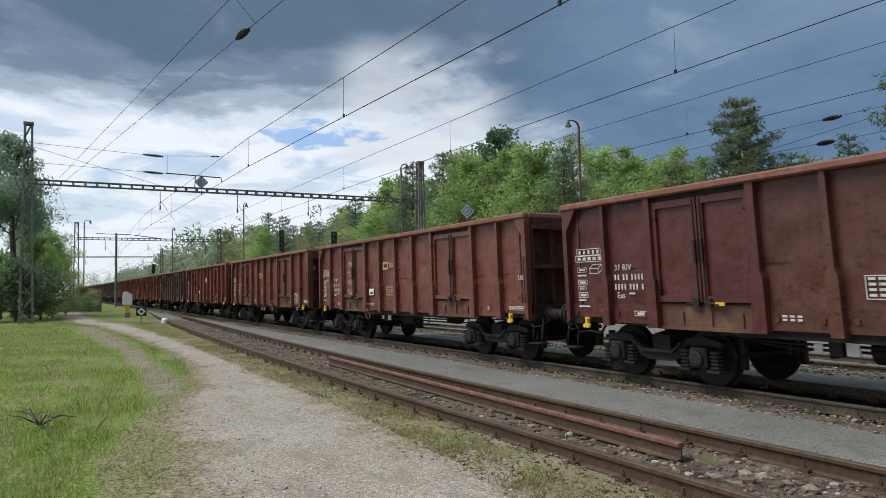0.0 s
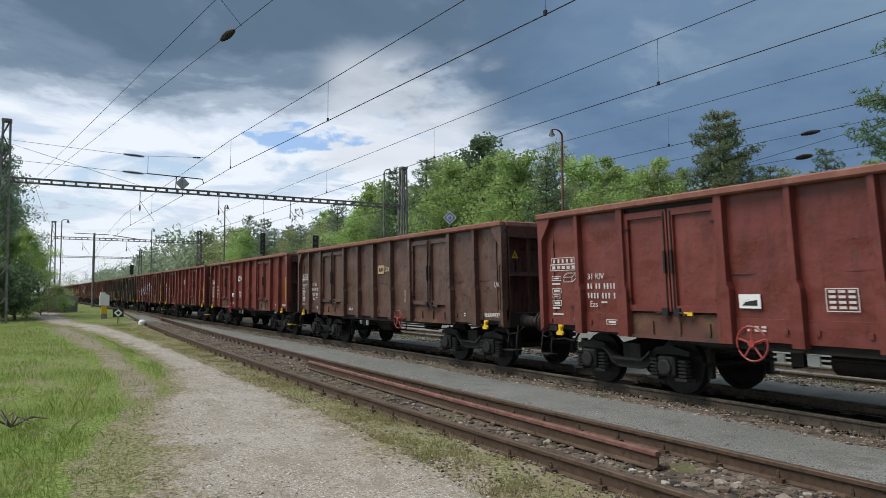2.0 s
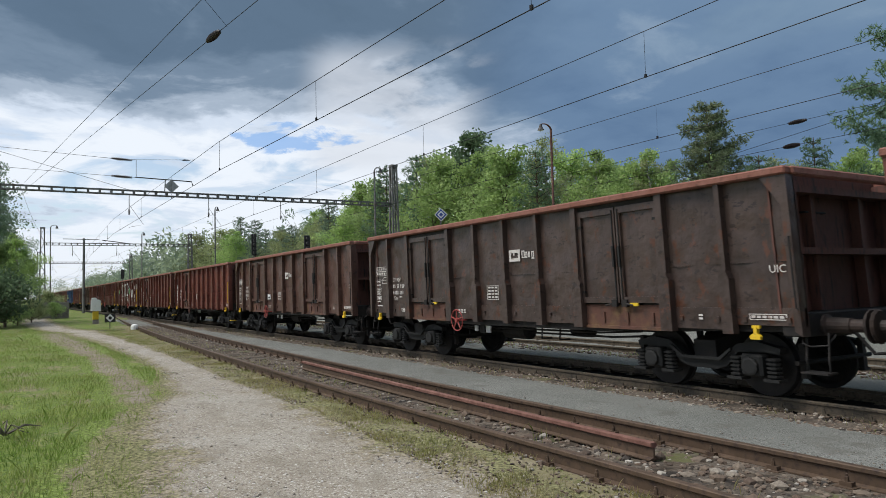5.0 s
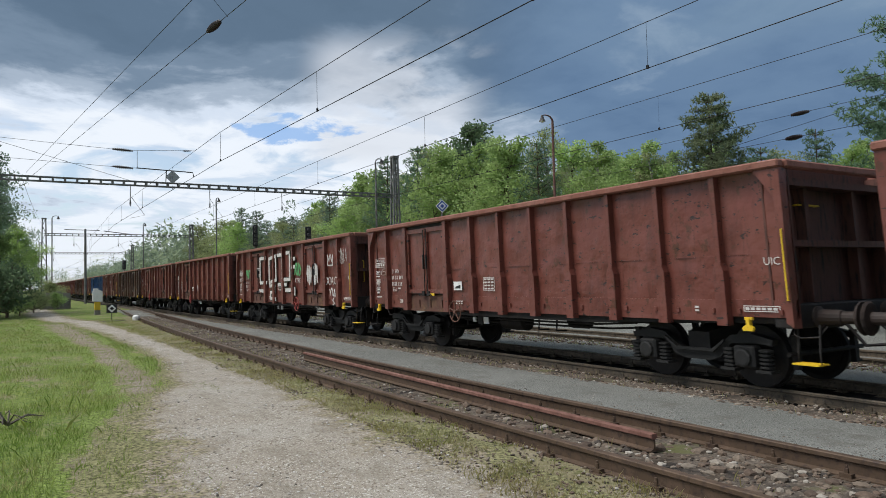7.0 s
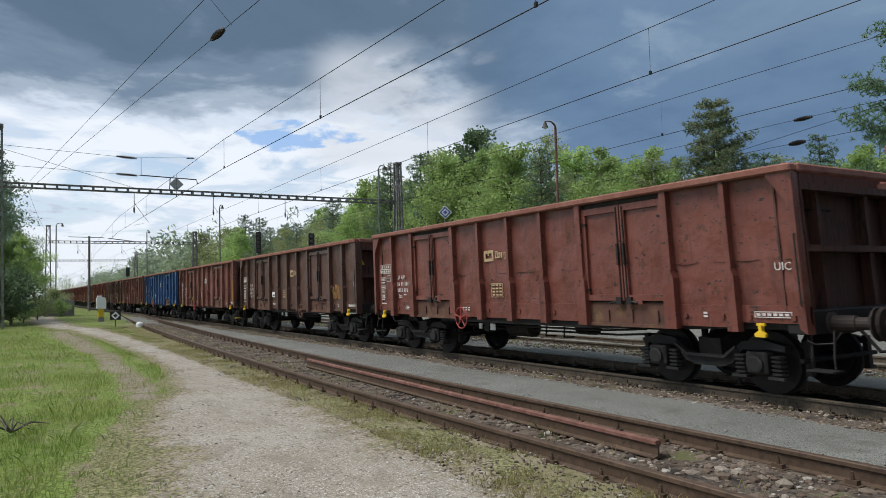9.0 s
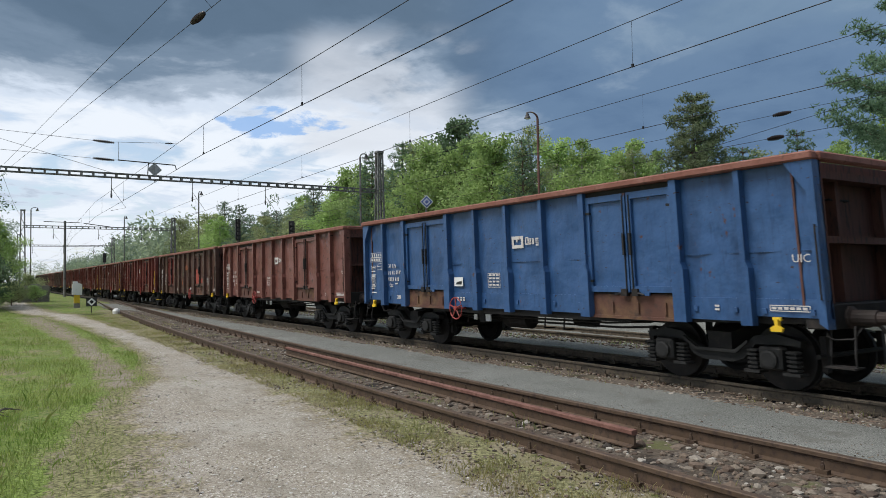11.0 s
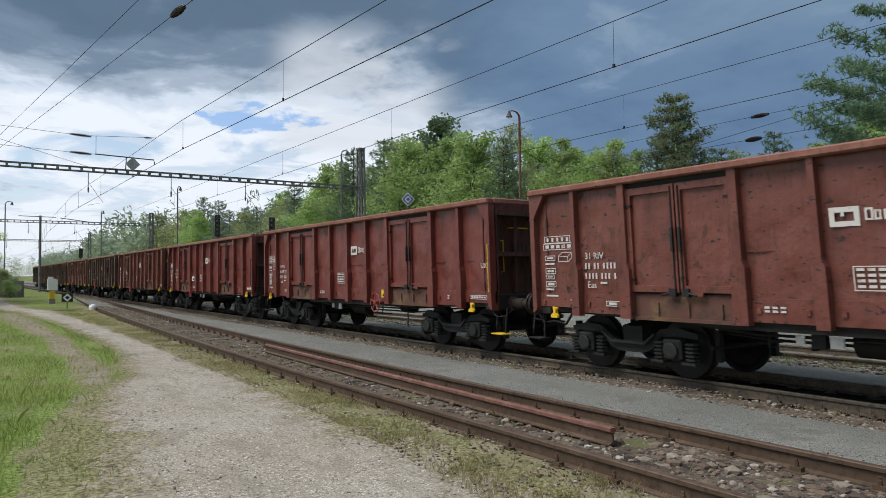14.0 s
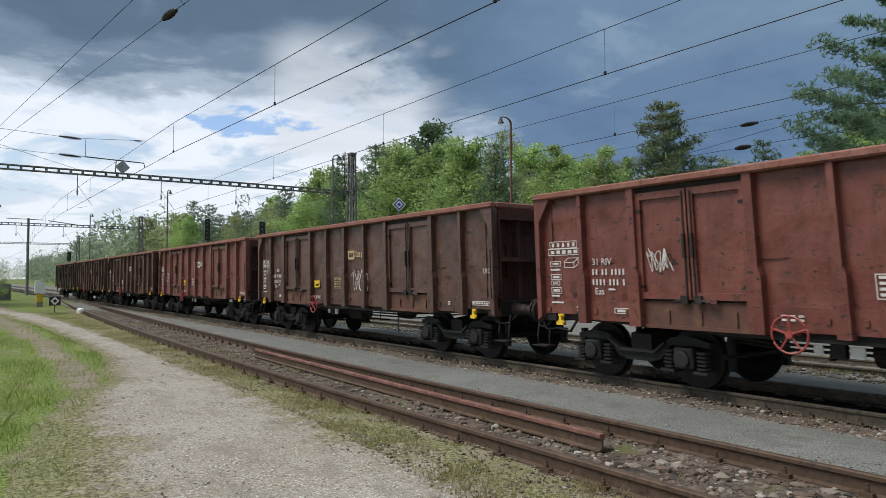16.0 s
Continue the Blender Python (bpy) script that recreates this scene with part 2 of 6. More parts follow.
M_STONE = material("ballast_stone", (0.20, 0.165, 0.135), 0.9, 0, [((0.34, 0.30, 0.26), 2.0, 0.48, 0.60, ONE), ((0.15, 0.085, 0.06), 1.1, 0.52, 0.64, ONE), ((0.06, 0.055, 0.05), 1.7, 0.55, 0.64, ONE)], 0.004, 60)
# ballast black is partly oil, partly the train's shade put into the colour
M_OILY_SHADED = material("oil_and_shade_black_ballast", (0.010, 0.009, 0.009), 0.85, 0, [((0.032, 0.029, 0.026), 7, 0.56, 0.70, ONE), ((0.008, 0.008, 0.008), 2, 0.45, 0.6, ONE)], 0.03, 22, spec=0.12)
M_GRIT = material("grey_stone_chippings", (0.162, 0.166, 0.151), 0.95, 0, [((0.205, 0.208, 0.190), 0.7, 0.42, 0.66, ONE), ((0.060, 0.058, 0.052), 48, 0.52, 0.62, ONE), ((0.36, 0.36, 0.33), 80, 0.58, 0.66, ONE), ((0.12, 0.115, 0.10), 1.6, 0.55, 0.72, ONE), ((0.50, 0.49, 0.46), 45, 0.68, 0.72, ONE)], 0.014, 75, spec=0.12)
M_BED = material("earthy_ballast_bed", (0.110, 0.090, 0.072), 0.95, 0, [((0.19, 0.16, 0.13), 18, 0.5, 0.66, ONE), ((0.030, 0.026, 0.023), 1.8, 0.50, 0.62, ONE), ((0.045, 0.037, 0.031), 26, 0.52, 0.66, ONE), ((0.10, 0.105, 0.04), 1.3, 0.55, 0.70, ONE)], 0.025, 24, spec=0.12)
M_PATH = material("gravel_path", (0.295, 0.260, 0.210), 0.95, 0, [((0.35, 0.322, 0.275), 0.6, 0.42, 0.66, ONE), ((0.16, 0.13, 0.10), 24, 0.53, 0.64, ONE), ((0.54, 0.52, 0.47), 40, 0.55, 0.63, ONE), ((0.215, 0.19, 0.15), 2.4, 0.52, 0.72, (1, 0.4, 1)), ((0.11, 0.09, 0.07), 75, 0.57, 0.64, ONE)], 0.022, 38, spec=0.12)
M_SOIL = material("grassy_soil", (0.125, 0.17, 0.040), 0.95, 0, [((0.19, 0.225, 0.06), 0.5, 0.40, 0.66, ONE), ((0.24, 0.195, 0.13), 1.1, 0.50, 0.62, ONE), ((0.07, 0.11, 0.025), 14, 0.46, 0.60, ONE), ((0.21, 0.18, 0.12), 26, 0.60, 0.70, ONE)], 0.03, 14, spec=0.12)
M_VERGE = material("mossy_verge", (0.195, 0.172, 0.100), 0.95, 0, [((0.25, 0.215, 0.15), 1.4, 0.48, 0.66, ONE), ((0.09, 0.10, 0.03), 7, 0.50, 0.64, ONE), ((0.30, 0.27, 0.21), 40, 0.60, 0.70, ONE)], 0.03, 22, spec=0.12)
M_BARK = material("bark", (0.10, 0.075, 0.055), 0.9, 0, [((0.19, 0.12, 0.08), 5, 0.5, 0.7, (1, 1, 0.3)), ((0.04, 0.03, 0.025), 12, 0.5, 0.65, (1, 1, 0.25))], 0.02, 25)
M_BIRCH = material("pale_bark", (0.36, 0.34, 0.30), 0.9, 0, [((0.06, 0.05, 0.045), 5, 0.55, 0.65, (1, 1, 3))], 0.01, 25)


def leaf_material(name, a, b, c):
    m = material(name, a, 0.5, 0, [(b, 0.55, 0.42, 0.62, ONE), (c, 2.3, 0.50, 0.68, ONE)], rnd=0.18, spec=0.3)
    nt = m.node_tree
    N, L = nt.nodes.new, nt.links.new
    p = nt.nodes["Principled BSDF"]
    tr, ad = N("ShaderNodeBsdfTranslucent"), N("ShaderNodeMixShader")
    L(p.inputs["Base Color"].links[0].from_socket, tr.inputs[0])
    ad.inputs[0].default_value = 0.62
    L(p.outputs[0], ad.inputs[1])
    L(tr.outputs[0], ad.inputs[2])
    L(ad.outputs[0], nt.nodes["Material Output"].inputs[0])
    return m


M_GRASS = leaf_material("grass_blades", (0.22, 0.31, 0.070), (0.32, 0.37, 0.115), (0.40, 0.37, 0.19))
M_DRYGRASS = leaf_material("dry_grass_blades", (0.32, 0.290, 0.125), (0.20, 0.23, 0.065), (0.40, 0.35, 0.22))
M_LEAF = leaf_material("spring_leaves", (0.31, 0.43, 0.145), (0.40, 0.52, 0.20), (0.22, 0.34, 0.115))
M_LEAF_DULL = leaf_material("olive_leaves", (0.29, 0.34, 0.150), (0.36, 0.39, 0.20), (0.19, 0.24, 0.105))
M_LEAF_DARK = leaf_material("dark_leaves", (0.105, 0.165, 0.085), (0.14, 0.20, 0.105), (0.07, 0.115, 0.06))
M_NEEDLE = leaf_material("pine_needles", (0.150, 0.240, 0.140), (0.200, 0.295, 0.175), (0.10, 0.17, 0.10))
# needle colour greyed and lightened to stand for haze before the distant pines
M_NEEDLE_HAZED = leaf_material("haze_greyed_needles", (0.205, 0.285, 0.195), (0.26, 0.34, 0.235), (0.14, 0.21, 0.145))
# distance haze is mixed into the leaf and needle colours of the far woods
M_FAR = leaf_material("haze_tinted_far_leaves", (0.31, 0.38, 0.24), (0.37, 0.43, 0.29), (0.24, 0.31, 0.20))
M_FAR_DARK = leaf_material("haze_tinted_far_needles", (0.25, 0.32, 0.23), (0.30, 0.37, 0.27), (0.20, 0.27, 0.19))
M_NEEDLE_PALE = leaf_material("pale_pine_candles", (0.18, 0.235, 0.125), (0.26, 0.30, 0.17), (0.10, 0.155, 0.08))
M_STEEL = material("weathered_mast_steel", (0.19, 0.19, 0.185), 0.6, 0.3, [((0.075, 0.065, 0.058), 3, 0.45, 0.68, ONE), ((0.16, 0.09, 0.06), 8, 0.58, 0.7, ONE)], 0.002, 40)
M_DARKSTEEL = material("dark_steel", (0.045, 0.043, 0.043), 0.6, 0.3, [((0.09, 0.07, 0.06), 6, 0.5, 0.7, ONE)], 0.002, 40)
M_LAMPPOST = material("brown_lamp_post", (0.13, 0.06, 0.045), 0.7, 0.1, [((0.20, 0.11, 0.08), 4, 0.5, 0.7, ONE)], 0.002, 40)
M_WIRE = material("overhead_wire", (0.020, 0.020, 0.022), 0.5, 0.6, [((0.04, 0.036, 0.033), 4, 0.5, 0.7, ONE)])
M_INSUL = material("brown_insulator", (0.022, 0.014, 0.012), 0.4, 0, [((0.045, 0.032, 0.028), 9, 0.5, 0.7, ONE)])
M_GREYSIGN = material("grey_sign_back", (0.33, 0.34, 0.35), 0.6, 0.2, [((0.22, 0.22, 0.22), 3, 0.5, 0.7, ONE)])
M_SIGNWHITE = material("sign_white", (0.75, 0.75, 0.73), 0.5, 0, [((0.55, 0.54, 0.5), 6, 0.55, 0.75, ONE)])
M_SIGNBLUE = material("sign_blue", (0.02, 0.07, 0.28), 0.5, 0, [((0.03, 0.06, 0.18), 6, 0.55, 0.75, ONE)])
M_CONCRETE = material("old_concrete", (0.24, 0.22, 0.19), 0.95, 0, [((0.13, 0.12, 0.10), 2.5, 0.48, 0.68, ONE), ((0.32, 0.30, 0.27), 12, 0.55, 0.7, ONE)], 0.01, 30)
M_SNAG = material("dead_wood", (0.12, 0.105, 0.085), 0.9, 0, [((0.05, 0.04, 0.03), 6, 0.45, 0.65, ONE)], 0.004, 30)



def worn_edge(m, near, middle, outer):
    """Lets a path's surface pass into earth and sparse turf towards its sides, by the distance from its middle kept in its UV map."""
    nt = m.node_tree
    N, L = nt.nodes.new, nt.links.new
    b = nt.nodes["Principled BSDF"]
    col = b.inputs["Base Color"].links[0].from_socket
    uv, sep, ab = N("ShaderNodeUVMap"), N("ShaderNodeSeparateXYZ"), N("ShaderNodeMath")
    L(uv.outputs[0], sep.inputs[0])
    ab.operation = "ABSOLUTE"
    L(sep.outputs[0], ab.inputs[0])
    tc = N("ShaderNodeTexCoord")
    total = ab.outputs[0]
    for scale, amp in ((0.7, 1.5), (3.0, 1.2), (16.0, 1.0)):
        no, ma = N("ShaderNodeTexNoise"), N("ShaderNodeMath")
        L(tc.outputs["Object"], no.inputs["Vector"])
        no.inputs["Scale"].default_value, no.inputs["Detail"].default_value = scale, 5
        ma.operation = "MULTIPLY_ADD"
        L(no.outputs[0], ma.inputs[0])
        ma.inputs[1].default_value = amp
        L(total, ma.inputs[2])
        total = ma.outputs[0]
    for c, lo, hi in ((middle, near + 1.85, near + 2.2), (outer, near + 2.15, near + 2.4)):
        mr, mx = N("ShaderNodeMapRange"), N("ShaderNodeMix")
        L(total, mr.inputs[0])
        mr.inputs[1].default_value, mr.inputs[2].default_value = lo, hi
        mx.data_type = "RGBA"
        L(mr.outputs[0], mx.inputs[0])
        L(col, mx.inputs[6])
        gr, vr, hs = N("ShaderNodeTexNoise"), N("ShaderNodeMapRange"), N("ShaderNodeHueSaturation")
        L(tc.outputs["Object"], gr.inputs["Vector"])
        gr.inputs["Scale"].default_value, gr.inputs["Detail"].default_value = 26, 6
        L(gr.outputs[0], vr.inputs[0])
        vr.inputs[1].default_value, vr.inputs[2].default_value, vr.inputs[3].default_value, vr.inputs[4].default_value = 0.35, 0.65, 0.45, 1.65
        L(vr.outputs[0], hs.inputs["Value"])
        hs.inputs["Color"].default_value = (*c, 1)
        L(hs.outputs[0], mx.inputs[7])
        col = mx.outputs[2]
    L(col, b.inputs["Base Color"])


worn_edge(M_PATH, 0.62, (0.215, 0.182, 0.128), (0.165, 0.158, 0.080))
worn_edge(M_EARTH, 0.30, (0.17, 0.155, 0.085), (0.130, 0.170, 0.045))

# ---- building helpers ----


def box(bm, x0, x1, y0, y1, z0, z1, m=None):
    v = [bm.verts.new((x, y, z)) for x in (x0, x1) for y in (y0, y1) for z in (z0, z1)]
    if m is not None:
        for k in v:
            k.co = m @ k.co
    for f in ((0, 1, 3, 2), (4, 6, 7, 5), (0, 4, 5, 1), (2, 3, 7, 6), (0, 2, 6, 4), (1, 5, 7, 3)):
        bm.faces.new([v[i] for i in f])
    return v


def prism(bm, outline, axis, a, b):
    """An outline of (u, v) drawn out along axis from a to b: axis 'x': (y, z), 'y': (x, z), 'z': (x, y)."""
    def at(p, k):
        return {"x": (k, p[0], p[1]), "y": (p[0], k, p[1]), "z": (p[0], p[1], k)}[axis]
    lo = [bm.verts.new(at(p, a)) for p in outline]
    hi = [bm.verts.new(at(p, b)) for p in outline]
    n = len(outline)
    bm.faces.new(lo)
    bm.faces.new(hi[::-1])
    for i in range(n):
        bm.faces.new((lo[i], hi[i], hi[(i + 1) % n], lo[(i + 1) % n]))


def tube(bm, pts, r, seg=6, r1=None):
    """A round bar through the points; r1: the radius at its end."""
    pts = [Vector(p) for p in pts]
    rings = []
    for i, p in enumerate(pts):
        d = (pts[min(i + 1, len(pts) - 1)] - pts[max(i - 1, 0)]).normalized()
        a = d.cross(Vector((0, 0, 1)) if abs(d.z) < 0.9 else Vector((1, 0, 0))).normalized()
        b = d.cross(a)
        k = r if r1 is None else r + (r1 - r) * i / (len(pts) - 1)
        rings.append([bm.verts.new(p + (a * math.cos(t) + b * math.sin(t)) * k) for t in [2 * math.pi * j / seg for j in range(seg)]])
    for q, s in zip(rings, rings[1:]):
        for j in range(seg):
            bm.faces.new((q[j], q[(j + 1) % seg], s[(j + 1) % seg], s[j]))
    bm.faces.new(rings[0][::-1])
    bm.faces.new(rings[-1])


def lathe(bm, profile, axis, centre, seg=16):
    """Profile of (along, radius) turned round an axis through centre."""
    c = Vector(centre)
    ax = {"x": 0, "y": 1, "z": 2}[axis]
    u, w = [(1, 2), (2, 0), (0, 1)][ax]
    rings = []
    for a, r in profile:
        ring = []
        for j in range(seg):
            t = 2 * math.pi * j / seg
            p = Vector((0, 0, 0))
            p[ax], p[u], p[w] = a, r * math.cos(t), r * math.sin(t)
            ring.append(bm.verts.new(c + p))
        rings.append(ring)
    for q, s in zip(rings, rings[1:]):
        for j in range(seg):
            bm.faces.new((q[j], q[(j + 1) % seg], s[(j + 1) % seg], s[j]))
    bm.faces.new(rings[0][::-1])
    bm.faces.new(rings[-1])


def mesh_of(bm, name, mat, smooth=False):
    bmesh.ops.recalc_face_normals(bm, faces=bm.faces[:])
    me = bpy.data.meshes.new(name)
    bm.to_mesh(me)
    bm.free()
    for m in (mat if isinstance(mat, (list, tuple)) else [mat]):
        me.materials.append(m)
    if smooth:
        me.polygons.foreach_set("use_smooth", [True] * len(me.polygons))
    return me


def part(name, bm, mat, parent=None, label="", smooth=False):
    ob = new(name, mesh_of(bm, name, mat, smooth))
    ob.parent = parent
    if label:
        tagged(ob, label)
    return ob


def bevelled(bm, width=0.01):
    bmesh.ops.bevel(bm, geom=bm.edges[:], offset=width, segments=1, affect="EDGES")
    return bm


def pydata(name, verts, faces, mat, parent=None):
    me = bpy.data.meshes.new(name)
    me.from_pydata(verts, [], faces)
    me.materials.append(mat)
    ob = new(name, me)
    ob.parent = parent
    return ob


def smooth01(t):
    t = min(max(t, 0.0), 1.0)
    return t * t * (3 - 2 * t)


def lerp_table(t, table):
    for (a, u), (b, v) in zip(table, table[1:]):
        if t <= b:
            return u + (v - u) * smooth01((t - a) / (b - a)) if t >= a else u
    return table[-1][1]


# ---- ground ----
X_MAIN, Z_MAIN, X_THIRD, Z_THIRD = 10.2, -0.146, 15.2, -0.20


def siding_x(y):
    return min(5.15 + 0.00494 * max(y - 8, 0) ** 1.6, X_MAIN)


def siding_z(y):
    return Z_MAIN * smooth01((y - 30) / 50)


def ground_z(x, y):
    base = lerp_table(x, [(-40, 0.25), (-6, -0.08), (-1, -0.16), (5.6, -0.17), (7.0, -0.21), (9.0, -0.31), (18.0, -0.38), (24.0, -0.2), (60, 1.2)])
    if x > 60:
        base += (x - 60) * 0.03 if x < 400 else 10.2
    return base + 0.03 * noise.noise((x * 0.35, y * 0.35, 0)) + 0.012 * noise.noise((x * 1.7, y * 1.7, 4))


def sheet(name, xs, ys, height, mat, shape=None):
    verts, faces = [], []
    for j, y in enumerate(ys):
        for i, x in enumerate(xs):
            px, py = (x, y) if shape is None else shape(x, y)
            verts.append((px, py, height(px, py, x)))
    n = len(xs)
    for j in range(len(ys) - 1):
        for i in range(n - 1):
            a = j * n + i
            faces.append((a, a + 1, a + n + 1, a + n))
    ob = pydata(name, verts, faces, mat)
    ob.data.polygons.foreach_set("use_smooth", [True] * len(faces))
    across = ob.data.uv_layers.new(name="across")
    for loop in ob.data.loops:
        across.data[loop.index].uv = (xs[loop.vertex_index % n], 0)
    return ob


def spread(*pieces):
    out = []
    for a, b, step in pieces:
        k = a
        while k < b - 1e-6:
            out.append(k)
            k += step
    out.append(pieces[-1][1])
    return out


tagged(sheet("ground", spread((-2000, -200, 300), (-200, -20, 20), (-20, 24, 0.5), (24, 80, 4), (80, 400, 40), (400, 2400, 400)),
             spread((-2000, -400, 200), (-400, -10, 15), (-10, 60, 0.6), (60, 200, 5), (200, 600, 40), (600, 3000, 400)),
             lambda x, y, u: ground_z(x, y) - (0.15 if 8.6 < x < 11.9 else 0.12 if abs(x - siding_x(y)) < 0.75 and y < 60 else 0), M_SOIL), "short green grass and bare earth beside the railway", kind="structure")
PATH_LEFT = [(-40, 0.5), (4, 0.80), (6.3, 1.05), (9.2, 1.40), (11.5, 1.95), (13.0, 2.50), (18, 3.05), (27, 2.95), (37, 2.5), (46, 1.3), (58, 0.9), (90, 1.3)]
PATH_RIGHT = [(-40, 2.6), (4.5, 3.30), (6, 3.50), (8.7, 3.68), (12, 3.72), (20, 3.85), (30, 3.85), (38, 3.65), (46, 2.7), (58, 2.4), (90, 2.9)]
WORN_LEFT = [(4, 0.0), (7, 0.3), (12, 1.35), (16.5, 1.60), (22, 1.75), (27, 1.4), (34, 1.0), (40, 0.9)]
WORN_RIGHT = [(4, 0.8), (7, 1.1), (12, 2.25), (14, 2.35), (19, 2.40), (27, 2.55), (36, 2.7), (40, 2.6)]


def between(left, right):
    """Sheet coordinates across a strip: -1 at its left edge, 1 at its right edge."""
    return lambda u, y: (lerp_table(y, left) + (lerp_table(y, right) - lerp_table(y, left)) * (u + 1) / 2, y)


tagged(sheet("worn_track", [-1.6 + 0.1 * k for k in range(33)], spread((4, 30, 0.15), (30, 40, 0.5)),
             lambda x, y, u: ground_z(x, y) + 0.012 - 0.03 * max(0.0, abs(u) - 1.2) + 0.012 * noise.noise((x * 3.1, y * 2.3, 12)),
             M_EARTH, between(WORN_LEFT, WORN_RIGHT)), "trodden strip of bare earth through the grass", kind="structure")
tagged(sheet("path", [-1.5 + 0.07 * k for k in range(44)], spread((-40, 2, 2), (2, 30, 0.12), (30, 90, 0.5)),
             lambda x, y, u: ground_z(x, y) + 0.026 - 0.05 * max(0.0, abs(u) - 1.1) ** 2 + 0.35 * (0.034 * noise.noise((x * 1.3, y * 0.9, 7)) + 0.030 * noise.noise((x * 4.1, y * 3.1, 17)) + 0.02 * noise.noise((x * 9, y * 8, 27))) * (0.25 + abs(u)),
             M_PATH, between(PATH_LEFT, PATH_RIGHT)), "worn pale gravel path beside the tracks", kind="structure")
tagged(sheet("verge", [3.0 + 0.13 * k for k in range(11)], spread((-30, 2, 2), (2, 45, 0.3)),
             lambda x, y, u: ground_z(x, y) + 0.016 + 0.035 * noise.noise((x * 1.4, y * 1.1, 3)) - 0.05 * max(0, 4.1 - u) ** 2,
             M_VERGE, lambda u, y: (u + (siding_x(y) - 5.15), y)), "mossy yellowish verge between path and siding", kind="structure")
tagged(sheet("siding_bed", [-0.95 + 0.1 * k for k in range(20)], spread((-30, 2, 2), (2, 50, 0.3), (50, 96, 2)),
             lambda x, y, u: siding_z(y) - 0.166 + 0.018 * noise.noise((x * 3, y * 3, 9)) - (0.05 if abs(u) > 0.9 else 0), M_BED,
             lambda u, y: (siding_x(y) + u, y)), "earthy stony bed of the rusty siding", kind="structure")
tagged(sheet("chippings", [6.25 + 0.17 * k for k in range(18)], spread((-60, 2, 3), (2, 60, 0.5)),
             lambda x, y, u: ground_z(x, y) + 0.024 - 0.05 * (abs(u - 7.7) / 1.45) ** 4 + 0.012 * noise.noise((x * 2, y * 2, 5)), M_GRIT,
             lambda u, y: (u, y)), "grey stone chippings between the two tracks", kind="structure")
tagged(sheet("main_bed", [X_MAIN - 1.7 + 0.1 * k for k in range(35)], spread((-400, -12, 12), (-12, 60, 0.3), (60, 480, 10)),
             lambda x, y, u: Z_MAIN - 0.190 - 0.10 * smooth01((abs(u - X_MAIN) - 1.0) / 0.7) + 0.02 * noise.noise((x * 3, y * 3, 2)), M_OILY_SHADED),
       "oily ballast under the train, its black colour also standing for shade", kind="structure")
tagged(sheet("track_shoulder", [8.45 + 0.1 * k for k in range(9)], spread((-60, -2, 3), (-2, 60, 0.3)),
             lambda x, y, u: ground_z(x, y) - 0.015 + 0.04 * (1 - ((u - 8.9) / 0.4) ** 2) + 0.025 * noise.noise((x * 3, y * 3, 6)), M_BED),
       "stony shoulder of the main track", kind="structure")
tagged(sheet("third_bed", [12.0 + 0.4 * k for k in range(33)], spread((-400, -12, 12), (-12, 80, 0.6), (80, 480, 10)),
             lambda x, y, u: max(ground_z(x, y), -0.37) + 0.02 - (0.3 if x > 24.6 else 0) + 0.015 * noise.noise((x * 2, y * 2, 8)), M_GRIT),
       "grey ballast of the track beyond the train", kind="structure")

# ---- rails ----
RAIL = [(-0.062, 0.0), (0.062, 0.0), (0.062, 0.012), (0.012, 0.028), (0.010, 0.115), (0.036, 0.128), (0.036, 0.160), (0.030, 0.168),
        (-0.030, 0.168), (-0.036, 0.160), (-0.036, 0.128), (-0.010, 0.115), (-0.012, 0.028), (-0.062, 0.012)]


def rail(name, pts, mat, parent=None, label="", profile=RAIL):
    """A rail whose head runs through pts."""
    bm = bmesh.new()
    rings = []
    for i, p in enumerate(pts):
        d = Vector(pts[min(i + 1, len(pts) - 1)]) - Vector(pts[max(i - 1, 0)])
        d.z = 0
        d.normalize()
        side = Vector((d.y, -d.x, 0))
        rings.append([bm.verts.new(Vector(p) + side * u + Vector((0, 0, w - 0.168))) for u, w in profile])
    n = len(profile)
    for q, s in zip(rings, rings[1:]):
        for j in range(n):
            bm.faces.new((q[j], q[(j + 1) % n], s[(j + 1) % n], s[j]))
    bm.faces.new(rings[0][::-1])
    bm.faces.new(rings[-1])
    return part(name, bm, mat, parent, label)


